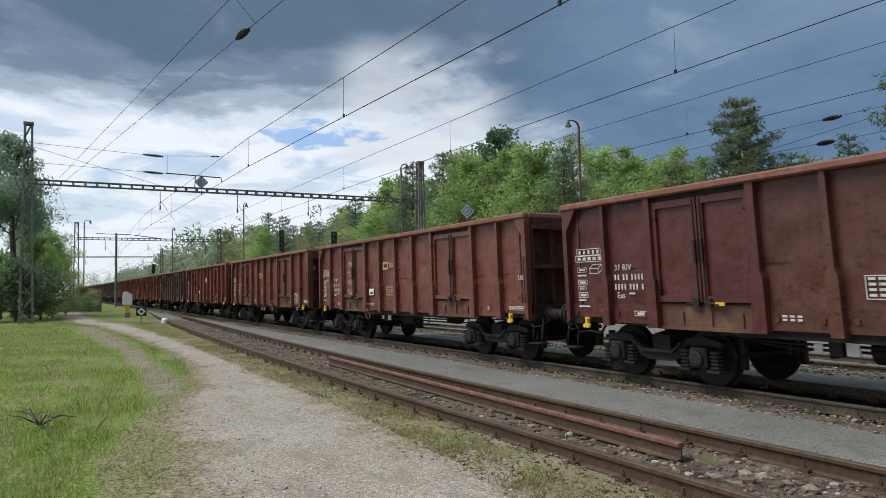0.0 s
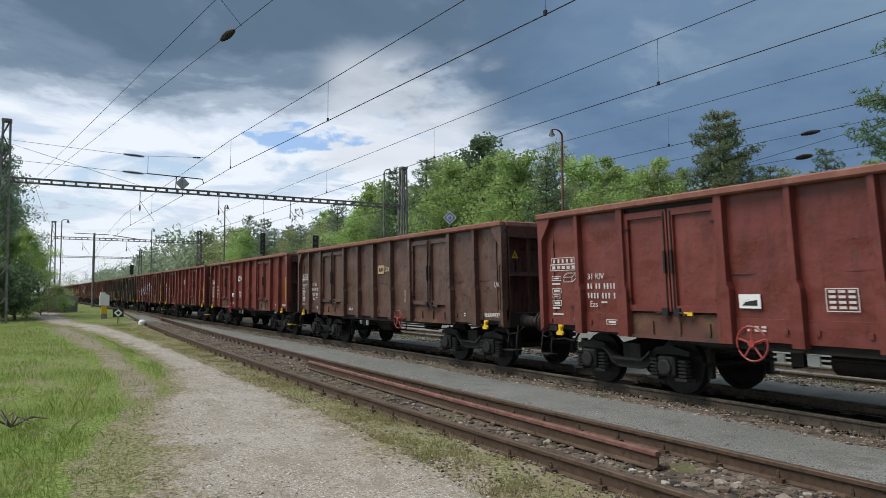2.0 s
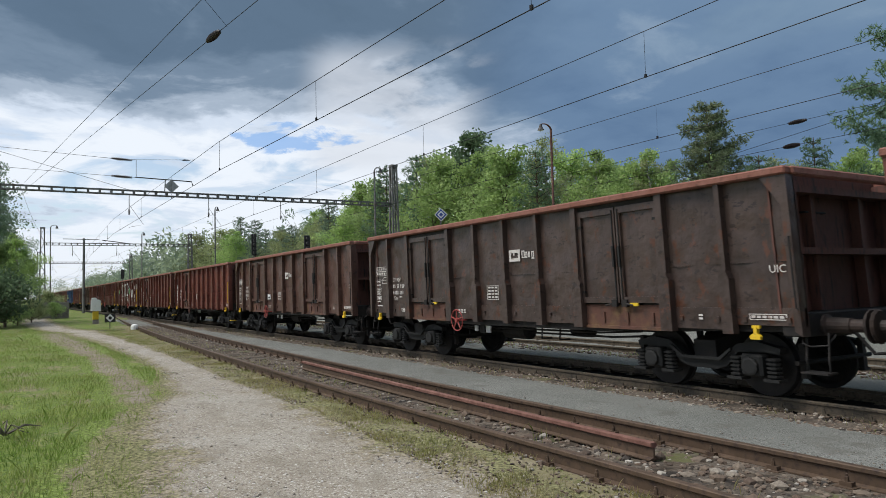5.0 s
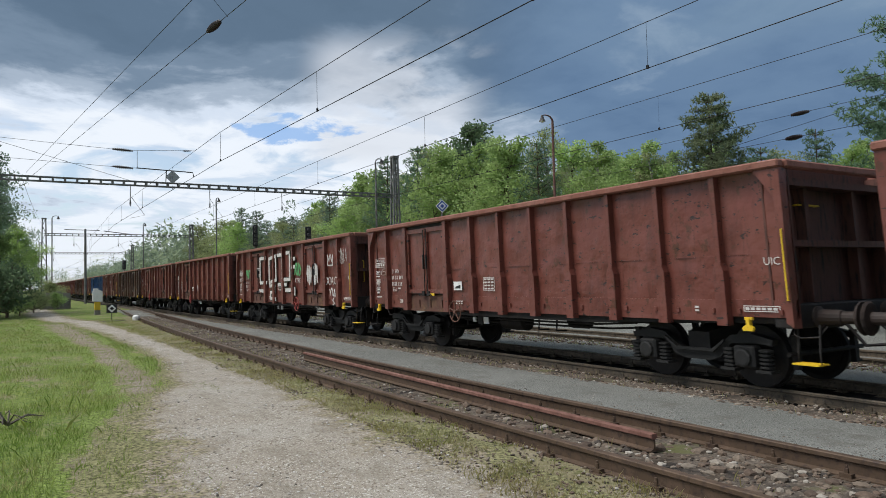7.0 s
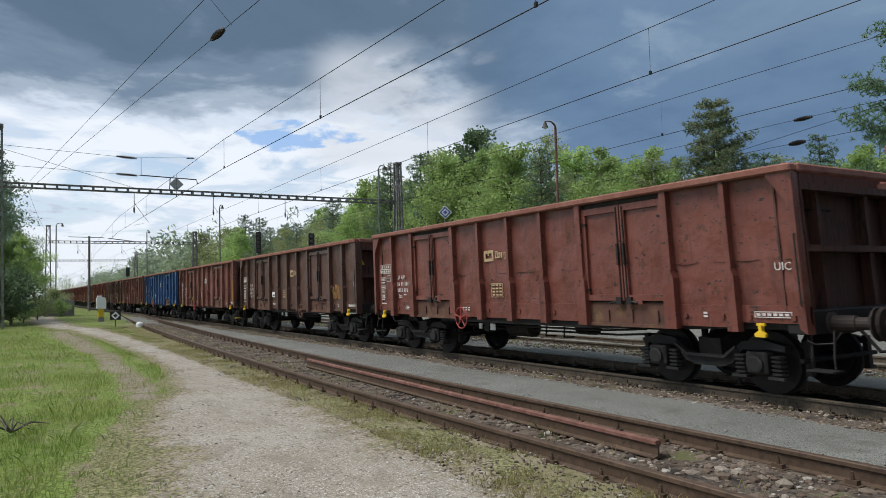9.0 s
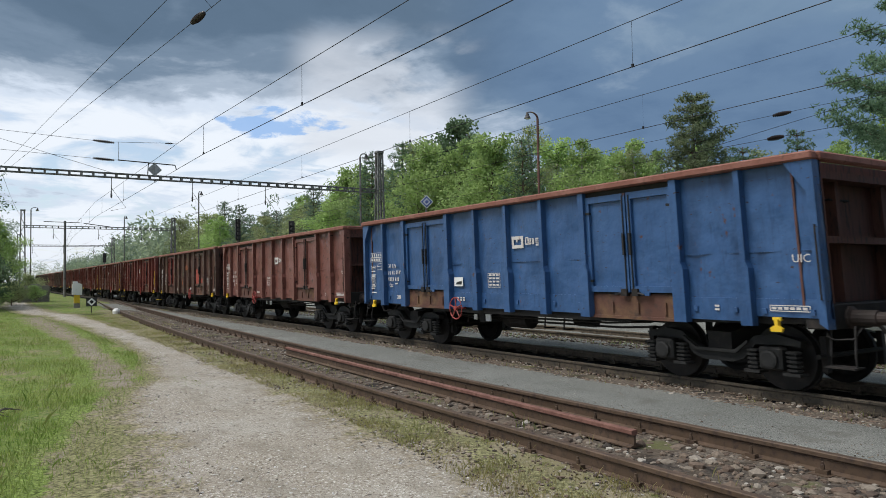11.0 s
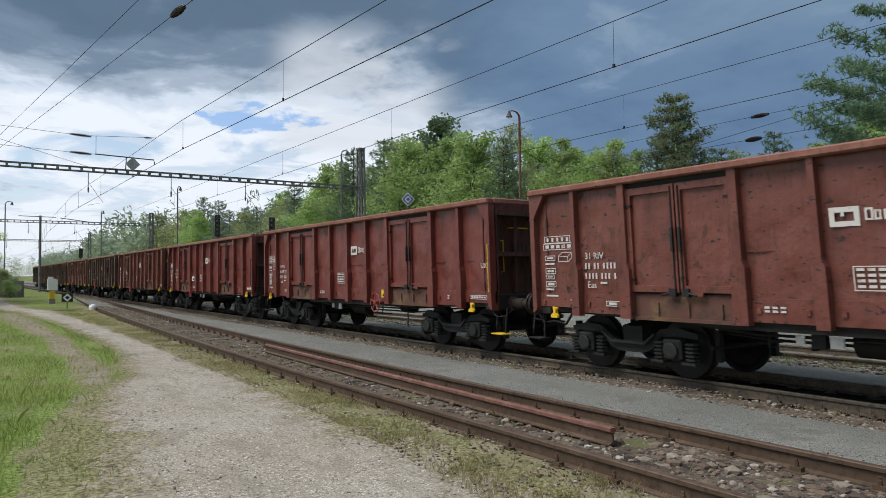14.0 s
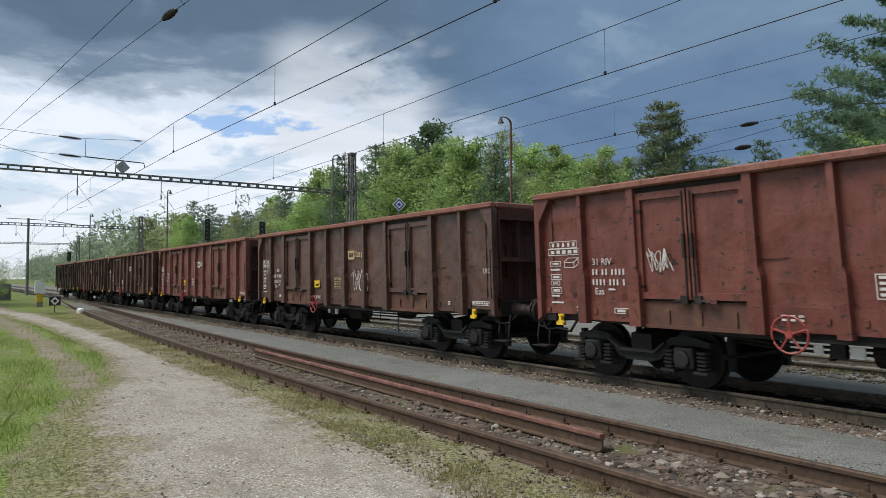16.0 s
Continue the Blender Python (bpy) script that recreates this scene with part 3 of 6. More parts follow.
def track(name, label, xs, zs, ys, mat, sleeper_ys, sink=0.0, metal=None, wood=None):
    t = tagged(new(name), label, kind="structure")
    for sgn in (-1, 1):
        rail("rail", [(xs(y) + sgn * 0.7535, y, zs(y)) for y in ys], mat, t)
    bm = bmesh.new()
    box(bm, -1.28, 1.28, -0.125, 0.125, -0.14, 0.0)
    sleeper = mesh_of(bevelled(bm, 0.015), "sleeper", wood or M_SLEEPER)
    bm = bmesh.new()
    box(bm, -0.17, 0.17, -0.085, 0.085, 0.0, 0.014)
    for s in (-1, 1):
        box(bm, s * 0.095 - 0.03, s * 0.095 + 0.03, -0.05, 0.05, 0.014, 0.05)
        lathe(bm, [(0.0, 0.018), (0.06, 0.018), (0.062, 0.012), (0.085, 0.012)], "z", (s * 0.10, 0, 0.03), 6)
    chair = mesh_of(bm, "rail_chair", metal or M_RAIL_USED)
    for y in sleeper_ys:
        o = new("sleeper", sleeper)
        o.parent, o.location = t, (xs(y), y, zs(y) - 0.182 + sink)
        for sgn in (-1, 1):
            c = new("rail_chair", chair)
            c.parent, c.location = t, (xs(y) + sgn * 0.7535, y, zs(y) - 0.180 + sink * 0.5)
    return t


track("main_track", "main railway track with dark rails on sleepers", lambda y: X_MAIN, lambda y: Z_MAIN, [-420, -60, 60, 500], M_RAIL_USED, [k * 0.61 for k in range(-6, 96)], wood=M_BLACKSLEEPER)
track("siding_track", "rusty disused siding curving into the main track", siding_x, siding_z, [-40] + [k * 2.0 for k in range(-1, 42)], M_RAIL, [k * 0.65 for k in range(3, 72)], 0.018, M_RAIL)
track("third_track", "railway track beyond the train", lambda y: X_THIRD, lambda y: Z_THIRD, [-420, -60, 60, 500], M_RAIL_USED, [k * 0.61 for k in range(-4, 70)])
loose = tagged(new("loose_rail"), "loose red-rusted rail lying between the siding's rails", "rail")
LOOSE_LINE = [(5.20 + 0.030 * k, 4.72 + 1.02 * k, 0.022) for k in range(11)]
# one rusty rail: shade is coloured into the web, top light into the head
rail("rail_foot", LOOSE_LINE, M_RAIL, loose, "web and foot in a darker brown that stands for shade", RAIL[:4] + [(0.010, 0.117), (-0.010, 0.117)] + RAIL[12:])
rail("rail_head", LOOSE_LINE, M_RAIL_LOOSE, loose, "red-rusted rail head, coloured paler as lit from above", RAIL[4:12])

# ---- the train: open wagons; in a wagon's own space x runs along it, +y is the side towards the path, z = 0 at the rail heads ----
LW = 14.04           # length over buffers
HB = 6.40            # half the body's length
SIDE, FACE = 1.355, 1.47   # the sheet's plane and the stakes' outer plane
TOP = 3.20
WHEEL_R = 0.46


def text_mesh(bm, words, x, y, z, size, flip=-1, shear=0.0):
    """Words in the built-in font, on the side towards the path (flip -1: they read along -x), lower left corner at x, z."""
    cu = bpy.data.curves.new("words", "FONT")
    cu.body, cu.size, cu.extrude, cu.resolution_u, cu.shear = words, size, 0.0015, 2, shear
    ob = new("words", cu)
    bpy.context.view_layer.update()
    me = bpy.data.meshes.new_from_object(ob.evaluated_get(bpy.context.evaluated_depsgraph_get()))
    bpy.data.objects.remove(ob)
    me.transform(Matrix(((flip, 0, 0, x), (0, 0, 1, y), (0, 1, 0, z), (0, 0, 0, 1))))
    bm.from_mesh(me)
    bpy.data.meshes.remove(me)


def bar(bm, x, z, w, h, y):
    """A flat painted bar whose upper left corner, seen from the path, is at x, z."""
    box(bm, x - w, x, y, y + 0.003, z - h, z)


def frame_bars(bm, x, z, w, h, t, y):
    bar(bm, x, z, w, t, y)
    bar(bm, x, z - h + t, w, t, y)
    bar(bm, x, z - t, t, h - 2 * t, y)
    bar(bm, x - w + t, z - t, t, h - 2 * t, y)


def stroke(bm, pts, width, y):
    """A painted band through (x, z) points."""
    for k, ((x0, z0), (x1, z1)) in enumerate(zip(pts, pts[1:])):
        yk = y + (k % 9) * 0.0006
        d = Vector((x1 - x0, z1 - z0))
        if d.length < 1e-5:
            continue
        n = Vector((-d.y, d.x)).normalized() * width / 2
        e = d.normalized() * width * 0.35
        prism(bm, [(x0 + n.x - e.x, z0 + n.y - e.y), (x0 - n.x - e.x, z0 - n.y - e.y), (x1 - n.x + e.x, z1 - n.y + e.y), (x1 + n.x + e.x, z1 + n.y + e.y)], "y", yk, yk + 0.003)


def dented_sheet(bm, x0, x1, z0, z1, y, seed, depth=0.040):
    nx, nz = 12, 14
    v = {}
    for i in range(nx + 1):
        for k in range(nz + 1):
            x, z = x0 + (x1 - x0) * i / nx, z0 + (z1 - z0) * k / nz
            edge = min(i, nx - i, 2) / 2 * min(k, nz - k, 2) / 2
            dent = depth * edge * (noise.noise((x * 1.9, seed, z * 1.9)) + 0.55 * noise.noise((x * 4, seed + 9, z * 6)) + 0.22 * noise.noise((x * 9, seed + 4, z * 11)))
            # sheets are pushed in, hardly ever out
            dent = min(dent, 0.018) if y > 0 else max(dent, -0.018)
            v[i, k] = bm.verts.new((x, y + dent, z))
    for i in range(nx):
        for k in range(nz):
            bm.faces.new((v[i, k], v[i + 1, k], v[i + 1, k + 1], v[i, k + 1])).smooth = True
    box(bm, x0, x1, y - 0.045, y - 0.030, z0, z1) if y > 0 else box(bm, x0, x1, y + 0.030, y + 0.045, z0, z1)


def door_leaf(x0, x1, sgn, hinge_at, wagon, pm):
    bm = bmesh.new()
    y = sgn * (SIDE + 0.005)
    z0, z1 = 1.36, 3.0
    ys = sorted((y, y + sgn * 0.055))
    for a, b, c, d in ((x0, x1, z0, z0 + 0.10), (x0, x1, z1 - 0.11, z1), (x0, x0 + 0.09, z0 + 0.10, z1 - 0.11), (x1 - 0.09, x1, z0 + 0.10, z1 - 0.11)):
        box(bm, a, b, *ys, c, d)
    dented_sheet(bm, x0 + 0.09, x1 - 0.09, z0 + 0.10, z1 - 0.11, y + sgn * 0.004, x0 + sgn, 0.02)
    leaf = part("door_leaf", bm, pm, wagon)
    free = x1 if hinge_at == x0 else x0
    inward = 1 if free == x1 else -1
    bm = bmesh.new()
    xh = free - inward * 0.055
    ya, yb = sorted((sgn * (SIDE + 0.06), sgn * (SIDE + 0.105)))
    box(bm, xh - 0.019, xh + 0.019, ya, yb, 1.97, 2.33)
    tube(bm, [(xh, sgn * (SIDE + 0.07), 1.40), (xh, sgn * (SIDE + 0.07), 2.96)], 0.013, 5)
    part("door_handle", bm, M_BOGIE if sgn > 0 else pm, leaf)
    for z in (1.55, 2.72):
        bm = bmesh.new()
        a, b = sorted((hinge_at - 0.05 * (1 if hinge_at == x0 else -1), hinge_at + 0.11 * (1 if hinge_at == x0 else -1)))
        box(bm, a, b, *sorted((sgn * (SIDE + 0.03), sgn * (SIDE + 0.075))), z - 0.02, z + 0.02)
        lathe(bm, [(-0.04, 0.022), (0.04, 0.022)], "z", (hinge_at, sgn * (SIDE + 0.05), z), 6)
        part("hinge", bm, M_BOGIE if sgn > 0 else pm, leaf)
    bm = bmesh.new()
    xl = free - inward * 0.10
    box(bm, xl - 0.06, xl + 0.06, *sorted((sgn * (SIDE + 0.03), sgn * (SIDE + 0.10))), 1.30, 1.42)
    tube(bm, [(xl, sgn * (SIDE + 0.08), 1.36), (xl - inward * 0.20, sgn * (SIDE + 0.10), 1.32)], 0.018, 5)
    part("latch", bm, M_UNDER, leaf)
    if hinge_at == x0 and sgn > 0:
        bm = bmesh.new()
        box(bm, xl - 0.30, xl - 0.13, SIDE + 0.075, SIDE + 0.10, 1.31, 1.365)
        part("latch_lever", bm, M_YELLOW, leaf, "yellow latch lever")


def stake(x, sgn, wagon, pm, low, wide=0.085):
    bm = bmesh.new()
    y0, y1 = sorted((sgn * SIDE, sgn * FACE))
    box(bm, x - wide / 2, x + wide / 2, y0, y1, 1.80, TOP - 0.11)
    w2 = wide / 2 + 0.045
    ya, yb = sorted((sgn * SIDE, sgn * (FACE + 0.02)))
    prism(bm, [(x - wide / 2, 1.83), (x + wide / 2, 1.83), (x + w2, 1.72), (x + w2, low), (x - w2, low), (x - w2, 1.72)], "y", ya, yb)
    part("stake", bm, pm, wagon)


def bogie(xc, wagon):
    b = new("bogie")
    b.parent, b.location = wagon, (xc, 0, 0)
    for sgn in (-1, 1):
        bm = bmesh.new()
        ya, yb = sorted((sgn * 0.93, sgn * 1.07))
        outline = [(-1.30, 0.72), (-1.28, 0.64), (-1.02, 0.66), (-0.62, 0.64), (-0.42, 0.42), (-0.24, 0.36), (0.24, 0.36), (0.42, 0.42), (0.62, 0.64),
                   (1.02, 0.66), (1.28, 0.64), (1.30, 0.72), (0.95, 0.80), (0.62, 0.76), (0.36, 0.56), (0.22, 0.52), (-0.22, 0.52), (-0.36, 0.56), (-0.62, 0.76), (-0.95, 0.80)]
        prism(bm, outline, "y", ya, yb)
        part("side_frame", bm, M_BOGIE, b)
        bm = bmesh.new()
        yo = sgn * 1.10
        prism(bm, [(-0.55, 0.66), (-0.35, 0.50), (0.35, 0.50), (0.55, 0.66), (0.55, 0.70), (0.33, 0.545), (-0.33, 0.545), (-0.55, 0.70)], "y", *sorted((yo, yo + sgn * 0.05)))
        part("tie_bar", bm, M_BOGIE, b)
        for ax in (-0.9, 0.9):
            bm = bmesh.new()
            box(bm, ax - 0.17, ax + 0.17, *sorted((sgn * 0.98, sgn * 1.19)), 0.31, 0.63)
            bevelled(bm, 0.03)
            lathe(bm, [(-0.03, 0.13), (0.03, 0.13), (0.04, 0.10)] if sgn > 0 else [(-0.04, 0.10), (-0.03, 0.13), (0.03, 0.13)], "y", (ax, sgn * 1.205, 0.46), 10)
            part("axle_box", bm, M_BOGIE, b)
            for off in (-0.29, 0.29):
                bm = bmesh.new()
                for k in range(5):
                    lathe(bm, [(-0.021, 0.075), (-0.012, 0.103), (0.012, 0.103), (0.021, 0.075)], "z", (ax + off, sgn * 1.08, 0.33 + k * 0.058), 8)
                lathe(bm, [(0.0, 0.062), (0.28, 0.062)], "z", (ax + off, sgn * 1.08, 0.30), 8)
                box(bm, ax + off - 0.12, ax + off + 0.12, *sorted((sgn * 0.97, sgn * 1.19)), 0.255, 0.295)
                part("coil_spring", bm, M_BOGIE, b)
    bm = bmesh.new()
    prism(bm, [(-1.0, 0.50), (-0.85, 0.46), (0.85, 0.46), (1.0, 0.50), (1.0, 0.78), (0.30, 0.90), (-0.30, 0.90), (-1.0, 0.78)], "x", -0.20, 0.20)
    part("bolster", bm, M_UNDER, b)
    for x in (-1.45, 1.45):
        bm = bmesh.new()
        tube(bm, [(x, -0.95, 0.52), (x, 0.95, 0.52)], 0.035, 6)
        for y in (-0.75, 0.75):
            box(bm, x - 0.03, x + 0.05, y - 0.05, y + 0.05, 0.30, 0.78)
        part("brake_beam", bm, M_UNDER, b)
    for ax in (-0.9, 0.9):
        bm = bmesh.new()
        for sgn in (-1, 1):
            prof = [(-0.068, 0.425), (-0.066, 0.458), (-0.03, 0.46), (0.045, 0.462), (0.05, 0.488), (0.072, 0.488), (0.075, 0.42), (0.035, 0.37), (0.02, 0.20), (0.06, 0.13),
                    (0.06, 0.08), (-0.06, 0.08), (-0.06, 0.13), (-0.02, 0.20), (-0.03, 0.37)]
            if sgn > 0:
                prof = [(-a, r) for a, r in prof[::-1]]
            lathe(bm, prof, "y", (0, sgn * 0.75, 0), 22)
            for k in range(3):
                t = 2 * math.pi * k / 3
                box(bm, 0.24, 0.31, -0.02, 0.02, -0.05, 0.05, pose(0, sgn * 0.765, 0) @ pose(0, 0, 0, 0, math.degrees(t), 0))
        lathe(bm, [(-1.05, 0.06), (1.05, 0.06)], "y", (0, 0, 0), 10)
        w = part("wheelset", bm, M_WHEEL, b)
        w.location = (ax, 0, WHEEL_R)
        WHEELS[ax].append(w)


WHEELS = {-0.9: [], 0.9: []}


def wagon(doors, pm):
    """An open wagon; doors: the left ends (greater x) of its door pairs on the side towards the path."""
    w = new("open_wagon")
    DW = 2.00
    n_door = len(doors)
    pw = (2 * HB - n_door * DW) / (8 if n_door == 2 else 10)
    x = HB
    bays = []
    if n_door == 2:
        order = "ppdppppdpp"
    else:
        order = "ppdpppppppp"
    for k in order:
        step = DW if k == "d" else pw
        bays.append((k, x - step, x))
        x -= step
    for sgn in (1, -1):
        for i, (k, x0, x1) in enumerate(bays):
            bm = bmesh.new()
            if k == "p":
                dented_sheet(bm, x0, x1, 1.30, TOP - 0.10, sgn * SIDE, i + 3 * sgn)
                box(bm, x0, x1, *sorted((sgn * (SIDE - 0.01), sgn * (SIDE + 0.008))), 1.93, 1.945)
                part("side_panel", bm, pm, w)
                bm = bmesh.new()
                low = 1.06 if i in (0, len(bays) - 1) else 0.98
                box(bm, x0, x1, *sorted((sgn * (SIDE - 0.04), sgn * (SIDE + 0.018))), low, 1.30)
                for xx in (x0 + 0.22, x1 - 0.22):
                    box(bm, xx - 0.03, xx + 0.03, *sorted((sgn * (SIDE + 0.018), sgn * (SIDE + 0.045))), 1.10, 1.17)
                part("side_skirt", bm, pm, w)
            else:
                xm = (x0 + x1) / 2
                door_leaf(xm + 0.015, x1 - 0.06, sgn, x1 - 0.06, w, pm)
                door_leaf(x0 + 0.06, xm - 0.015, sgn, x0 + 0.06, w, pm)
                box(bm, x0, x1, *sorted((sgn * (SIDE - 0.05), sgn * (SIDE - 0.02))), 1.30, TOP - 0.10)
                box(bm, x0, x1, *sorted((sgn * (SIDE - 0.02), sgn * (SIDE + 0.03))), 3.0, TOP - 0.10)
                # near-black backing paints shade into the gaps round the door leaves
                part("door_frame", bm, M_UNDER, w)
                bm = bmesh.new()
                box(bm, x0 + 0.03, x1 - 0.03, *sorted((sgn * (SIDE - 0.04), sgn * (SIDE + 0.005))), 0.94, 1.33)
                box(bm, x0 + 0.03, x1 - 0.03, *sorted((sgn * (SIDE + 0.005), sgn * (SIDE + 0.04))), 0.92, 0.97)
                for q in (0.35, 0.9, 1.45):
                    box(bm, x0 + q - 0.02, x0 + q + 0.02, *sorted((sgn * (SIDE + 0.005), sgn * (SIDE + 0.035))), 1.02, 1.20)
                part("door_sill", bm, M_SILL, w, "ochre-stained door sill")
        edges = [b[1] for b in bays[:-1]]
        for i, xe in enumerate(edges):
            near_door = bays[i][0] == "d" or bays[i + 1][0] == "d"
            stake(xe, sgn, w, pm, 0.93, 0.13 if near_door else 0.085)
        for xe in (-HB + 0.05, HB - 0.05):
            s = 1 if xe > 0 else -1
            bm = bmesh.new()
            ya, yb = sorted((sgn * (SIDE - 0.06), sgn * (FACE + 0.005)))
            prism(bm, [(xe + s * 0.05, TOP - 0.11), (xe - s * 0.34, TOP - 0.11), (xe - s * 0.06, TOP - 0.52), (xe - s * 0.05, 1.0), (xe + s * 0.05, 0.93)], "y", ya, yb)
            part("corner_post", bm, pm, w)
    bm = bmesh.new()
    for sgn in (-1, 1):
        box(bm, -HB - 0.02, HB + 0.02, *sorted((sgn * 1.36, sgn * 1.515)), TOP - 0.115, TOP)
    for xe in (-1, 1):
        box(bm, *sorted((xe * (HB - 0.10), xe * (HB + 0.05))), -1.36, 1.36, TOP - 0.115, TOP)
    part("top_rim", bevelled(bm, 0.022), M_RIM, w, "paler rust-brown top rim")
    for xe in (-1, 1):
        bm = bmesh.new()
        xa = xe * (HB - 0.32)
        box(bm, *sorted((xa, xa - xe * 0.03)), -1.38, 1.38, 1.2, TOP - 0.05)
        part("end_wall", bm, M_GRIME, w)
        for sgn in (-1, 1):
            bm = bmesh.new()
            box(bm, *sorted((xa, xe * HB)), *sorted((sgn * 1.26, sgn * 1.31)), 1.25, TOP - 0.11)
            part("end_cheek", bm, M_GRIME, w)
        for z, t in ((2.02, 0.09), (2.86, 0.10)):
            bm = bmesh.new()
            box(bm, *sorted((xa, xe * (HB - 0.03))), -1.33, 1.33, z, z + t)
            part("end_beam", bm, M_GRIME, w)
        for y in (-0.62, 0.62):
            bm = bmesh.new()
            box(bm, *sorted((xa, xa + xe * 0.15)), y - 0.05, y + 0.05, 1.25, 2.86)
            part("end_post", bm, M_GRIME, w)
        bm = bmesh.new()
        box(bm, *sorted((xe * (HB - 0.35), xe * (HB - 0.02))), -1.36, 1.36, 0.92, 1.24)
        part("headstock", bevelled(bm, 0.015), M_UNDER, w)
        for y in (-0.875, 0.875):
            bm = bmesh.new()
            s = [(0.0, 0.15), (0.03, 0.15), (0.05, 0.105), (0.34, 0.105), (0.35, 0.085), (0.56, 0.085), (0.575, 0.20), (0.60, 0.225), (0.615, 0.215), (0.62, 0.12)]
            s = [(xe * a, r) for a, r in s]
            lathe(bm, s if xe > 0 else s[::-1], "x", (xe * (HB - 0.02), y, 1.06), 14)
            part("buffer", bm, M_BUFFER, w)
        bm = bmesh.new()
        box(bm, *sorted((xe * (HB - 0.02), xe * (HB + 0.30))), -0.04, 0.04, 0.98, 1.10)
        tube(bm, [(xe * (HB + 0.28), 0, 1.02), (xe * (HB + 0.45), 0.03, 0.86), (xe * (HB + 0.63), 0.03, 0.92)], 0.035, 6)
        tube(bm, [(xe * (HB + 0.02), 0.35, 1.0), (xe * (HB + 0.30), 0.36, 0.66), (xe * (HB + 0.62), 0.34, 0.70)], 0.025, 6)
        part("coupling", bm, M_UNDER, w)
        for sgn in (-1, 1):
            bm = bmesh.new()
            xs = xe * (HB - 0.10)
            tube(bm, [(xs, sgn * 1.30, 1.0), (xs, sgn * 1.33, 0.84), (xs + xe * 0.10, sgn * 1.33, 0.80), (xs + xe * 0.30, sgn * 1.28, 0.82), (xs + xe * 0.32, sgn * 1.10, 0.95)], 0.013, 5)
            part("shunter_handle", bm, M_UNDER, w)
    bm = bmesh.new()
    box(bm, -HB + 0.30, HB - 0.30, -1.34, 1.34, 1.14, 1.22)
    part("floor_plate", bm, M_UNDER, w)
    bm = bmesh.new()
    box(bm, -HB + 0.30, HB - 0.30, -0.22, 0.22, 0.86, 1.14)
    for sgn in (-1, 1):
        prism(bm, [(-HB + 0.3, 1.14), (HB - 0.3, 1.14), (HB - 0.3, 0.98), (3.4, 0.90), (2.6, 0.86), (-2.6, 0.86), (-3.4, 0.90), (-HB + 0.3, 0.98)], "y", *sorted((sgn * 1.18, sgn * 1.30)))
    for x in (-3.0, -1.5, 0, 1.5, 3.0):
        box(bm, x - 0.06, x + 0.06, -1.2, 1.2, 0.92, 1.14)
    part("underframe", bm, M_UNDER, w)
    bm = bmesh.new()
    lathe(bm, [(-0.42, 0.08), (-0.38, 0.19), (0.38, 0.19), (0.42, 0.08)], "x", (0.75, 0.55, 0.72), 14)
    part("air_tank", bm, M_UNDER, w)
    bm = bmesh.new()
    lathe(bm, [(-0.25, 0.17), (0.25, 0.17), (0.28, 0.09)], "x", (-0.4, -0.3, 0.74), 12)
    for y, z in ((0.95, 0.80), (0.62, 0.70), (-0.6, 0.74)):
        tube(bm, [(-3.2, y, z + 0.06), (-2.2, y, z), (2.3, y, z - 0.02), (3.2, y, z + 0.05)], 0.022, 6)
    for x in (-1.1, -0.55, 1.5, 2.1):
        tube(bm, [(x, 0.95, 0.95), (x + 0.05, 0.95, 0.62), (x + 0.15, 0.6, 0.6)], 0.02, 5)
    box(bm, 1.28, 1.46, 1.02, 1.12, 0.66, 0.86)
    part("brake_gear", bm, M_UNDER, w)
    for x0, x1, z0, z1 in ((1.05, 1.22, 0.68, 0.83), (1.55, 1.66, 0.70, 0.82)):
        bm = bmesh.new()
        box(bm, x0, x1, 1.10, 1.13, z0, z1)
        part("changeover_plate", bm, M_SIGNWHITE, w, "dirty white brake changeover plate")
    for xc in (4.5, -4.5):
        bogie(xc, w)
    # hooks, handrails
    for xh in (5.84, -5.72):
        bm = bmesh.new()
        box(bm, xh - 0.025, xh + 0.025, FACE - 0.06, FACE + 0.01, 0.90, 1.04)
        prism(bm, [(xh - 0.085, 0.915), (xh - 0.035, 0.95), (xh + 0.035, 0.95), (xh + 0.085, 0.915), (xh + 0.075, 0.87), (xh - 0.075, 0.87)], "y", FACE - 0.03, FACE + 0.02)
        box(bm, xh - 0.06, xh + 0.06, FACE - 0.05, FACE - 0.01, 1.02, 1.06)
        part("tow_hook", bm, M_YELLOW, w, "yellow tow hook")
    # white lettering
    y = SIDE + 0.024
    bm = bmesh.new()
    xa = HB - 0.28
    frame_bars(bm, xa, 2.33, 0.66, 0.13, 0.012, y)
    frame_bars(bm, xa + 0.04, 2.20, 0.74, 0.12, 0.012, y)
    for k in range(5):
        bar(bm, xa - 0.06 - 0.125 * k, 2.30, 0.05, 0.07, y)
        bar(bm, xa - 0.02 - 0.14 * k, 2.17, 0.09, 0.06, y)
    part("load_table", bm, M_WHITE, w, "white load table")
    bm = bmesh.new()
    for k, (wd, h) in enumerate(((0.26, 0.09), (0.24, 0.03), (0.26, 0.10), (0.22, 0.08), (0.26, 0.11), (0.20, 0.03), (0.30, 0.03))):
        zz = 1.98 - k * 0.115
        if h > 0.06:
            frame_bars(bm, xa, zz, wd, h, 0.011, y)
            bar(bm, xa - 0.05, zz - 0.03, wd - 0.1, h - 0.06, y)
        else:
            bar(bm, xa, zz - 0.02, wd, h, y)
    xo = xa - 0.34
    frame_bars(bm, xo, 1.96, 0.24, 0.10, 0.011, y)
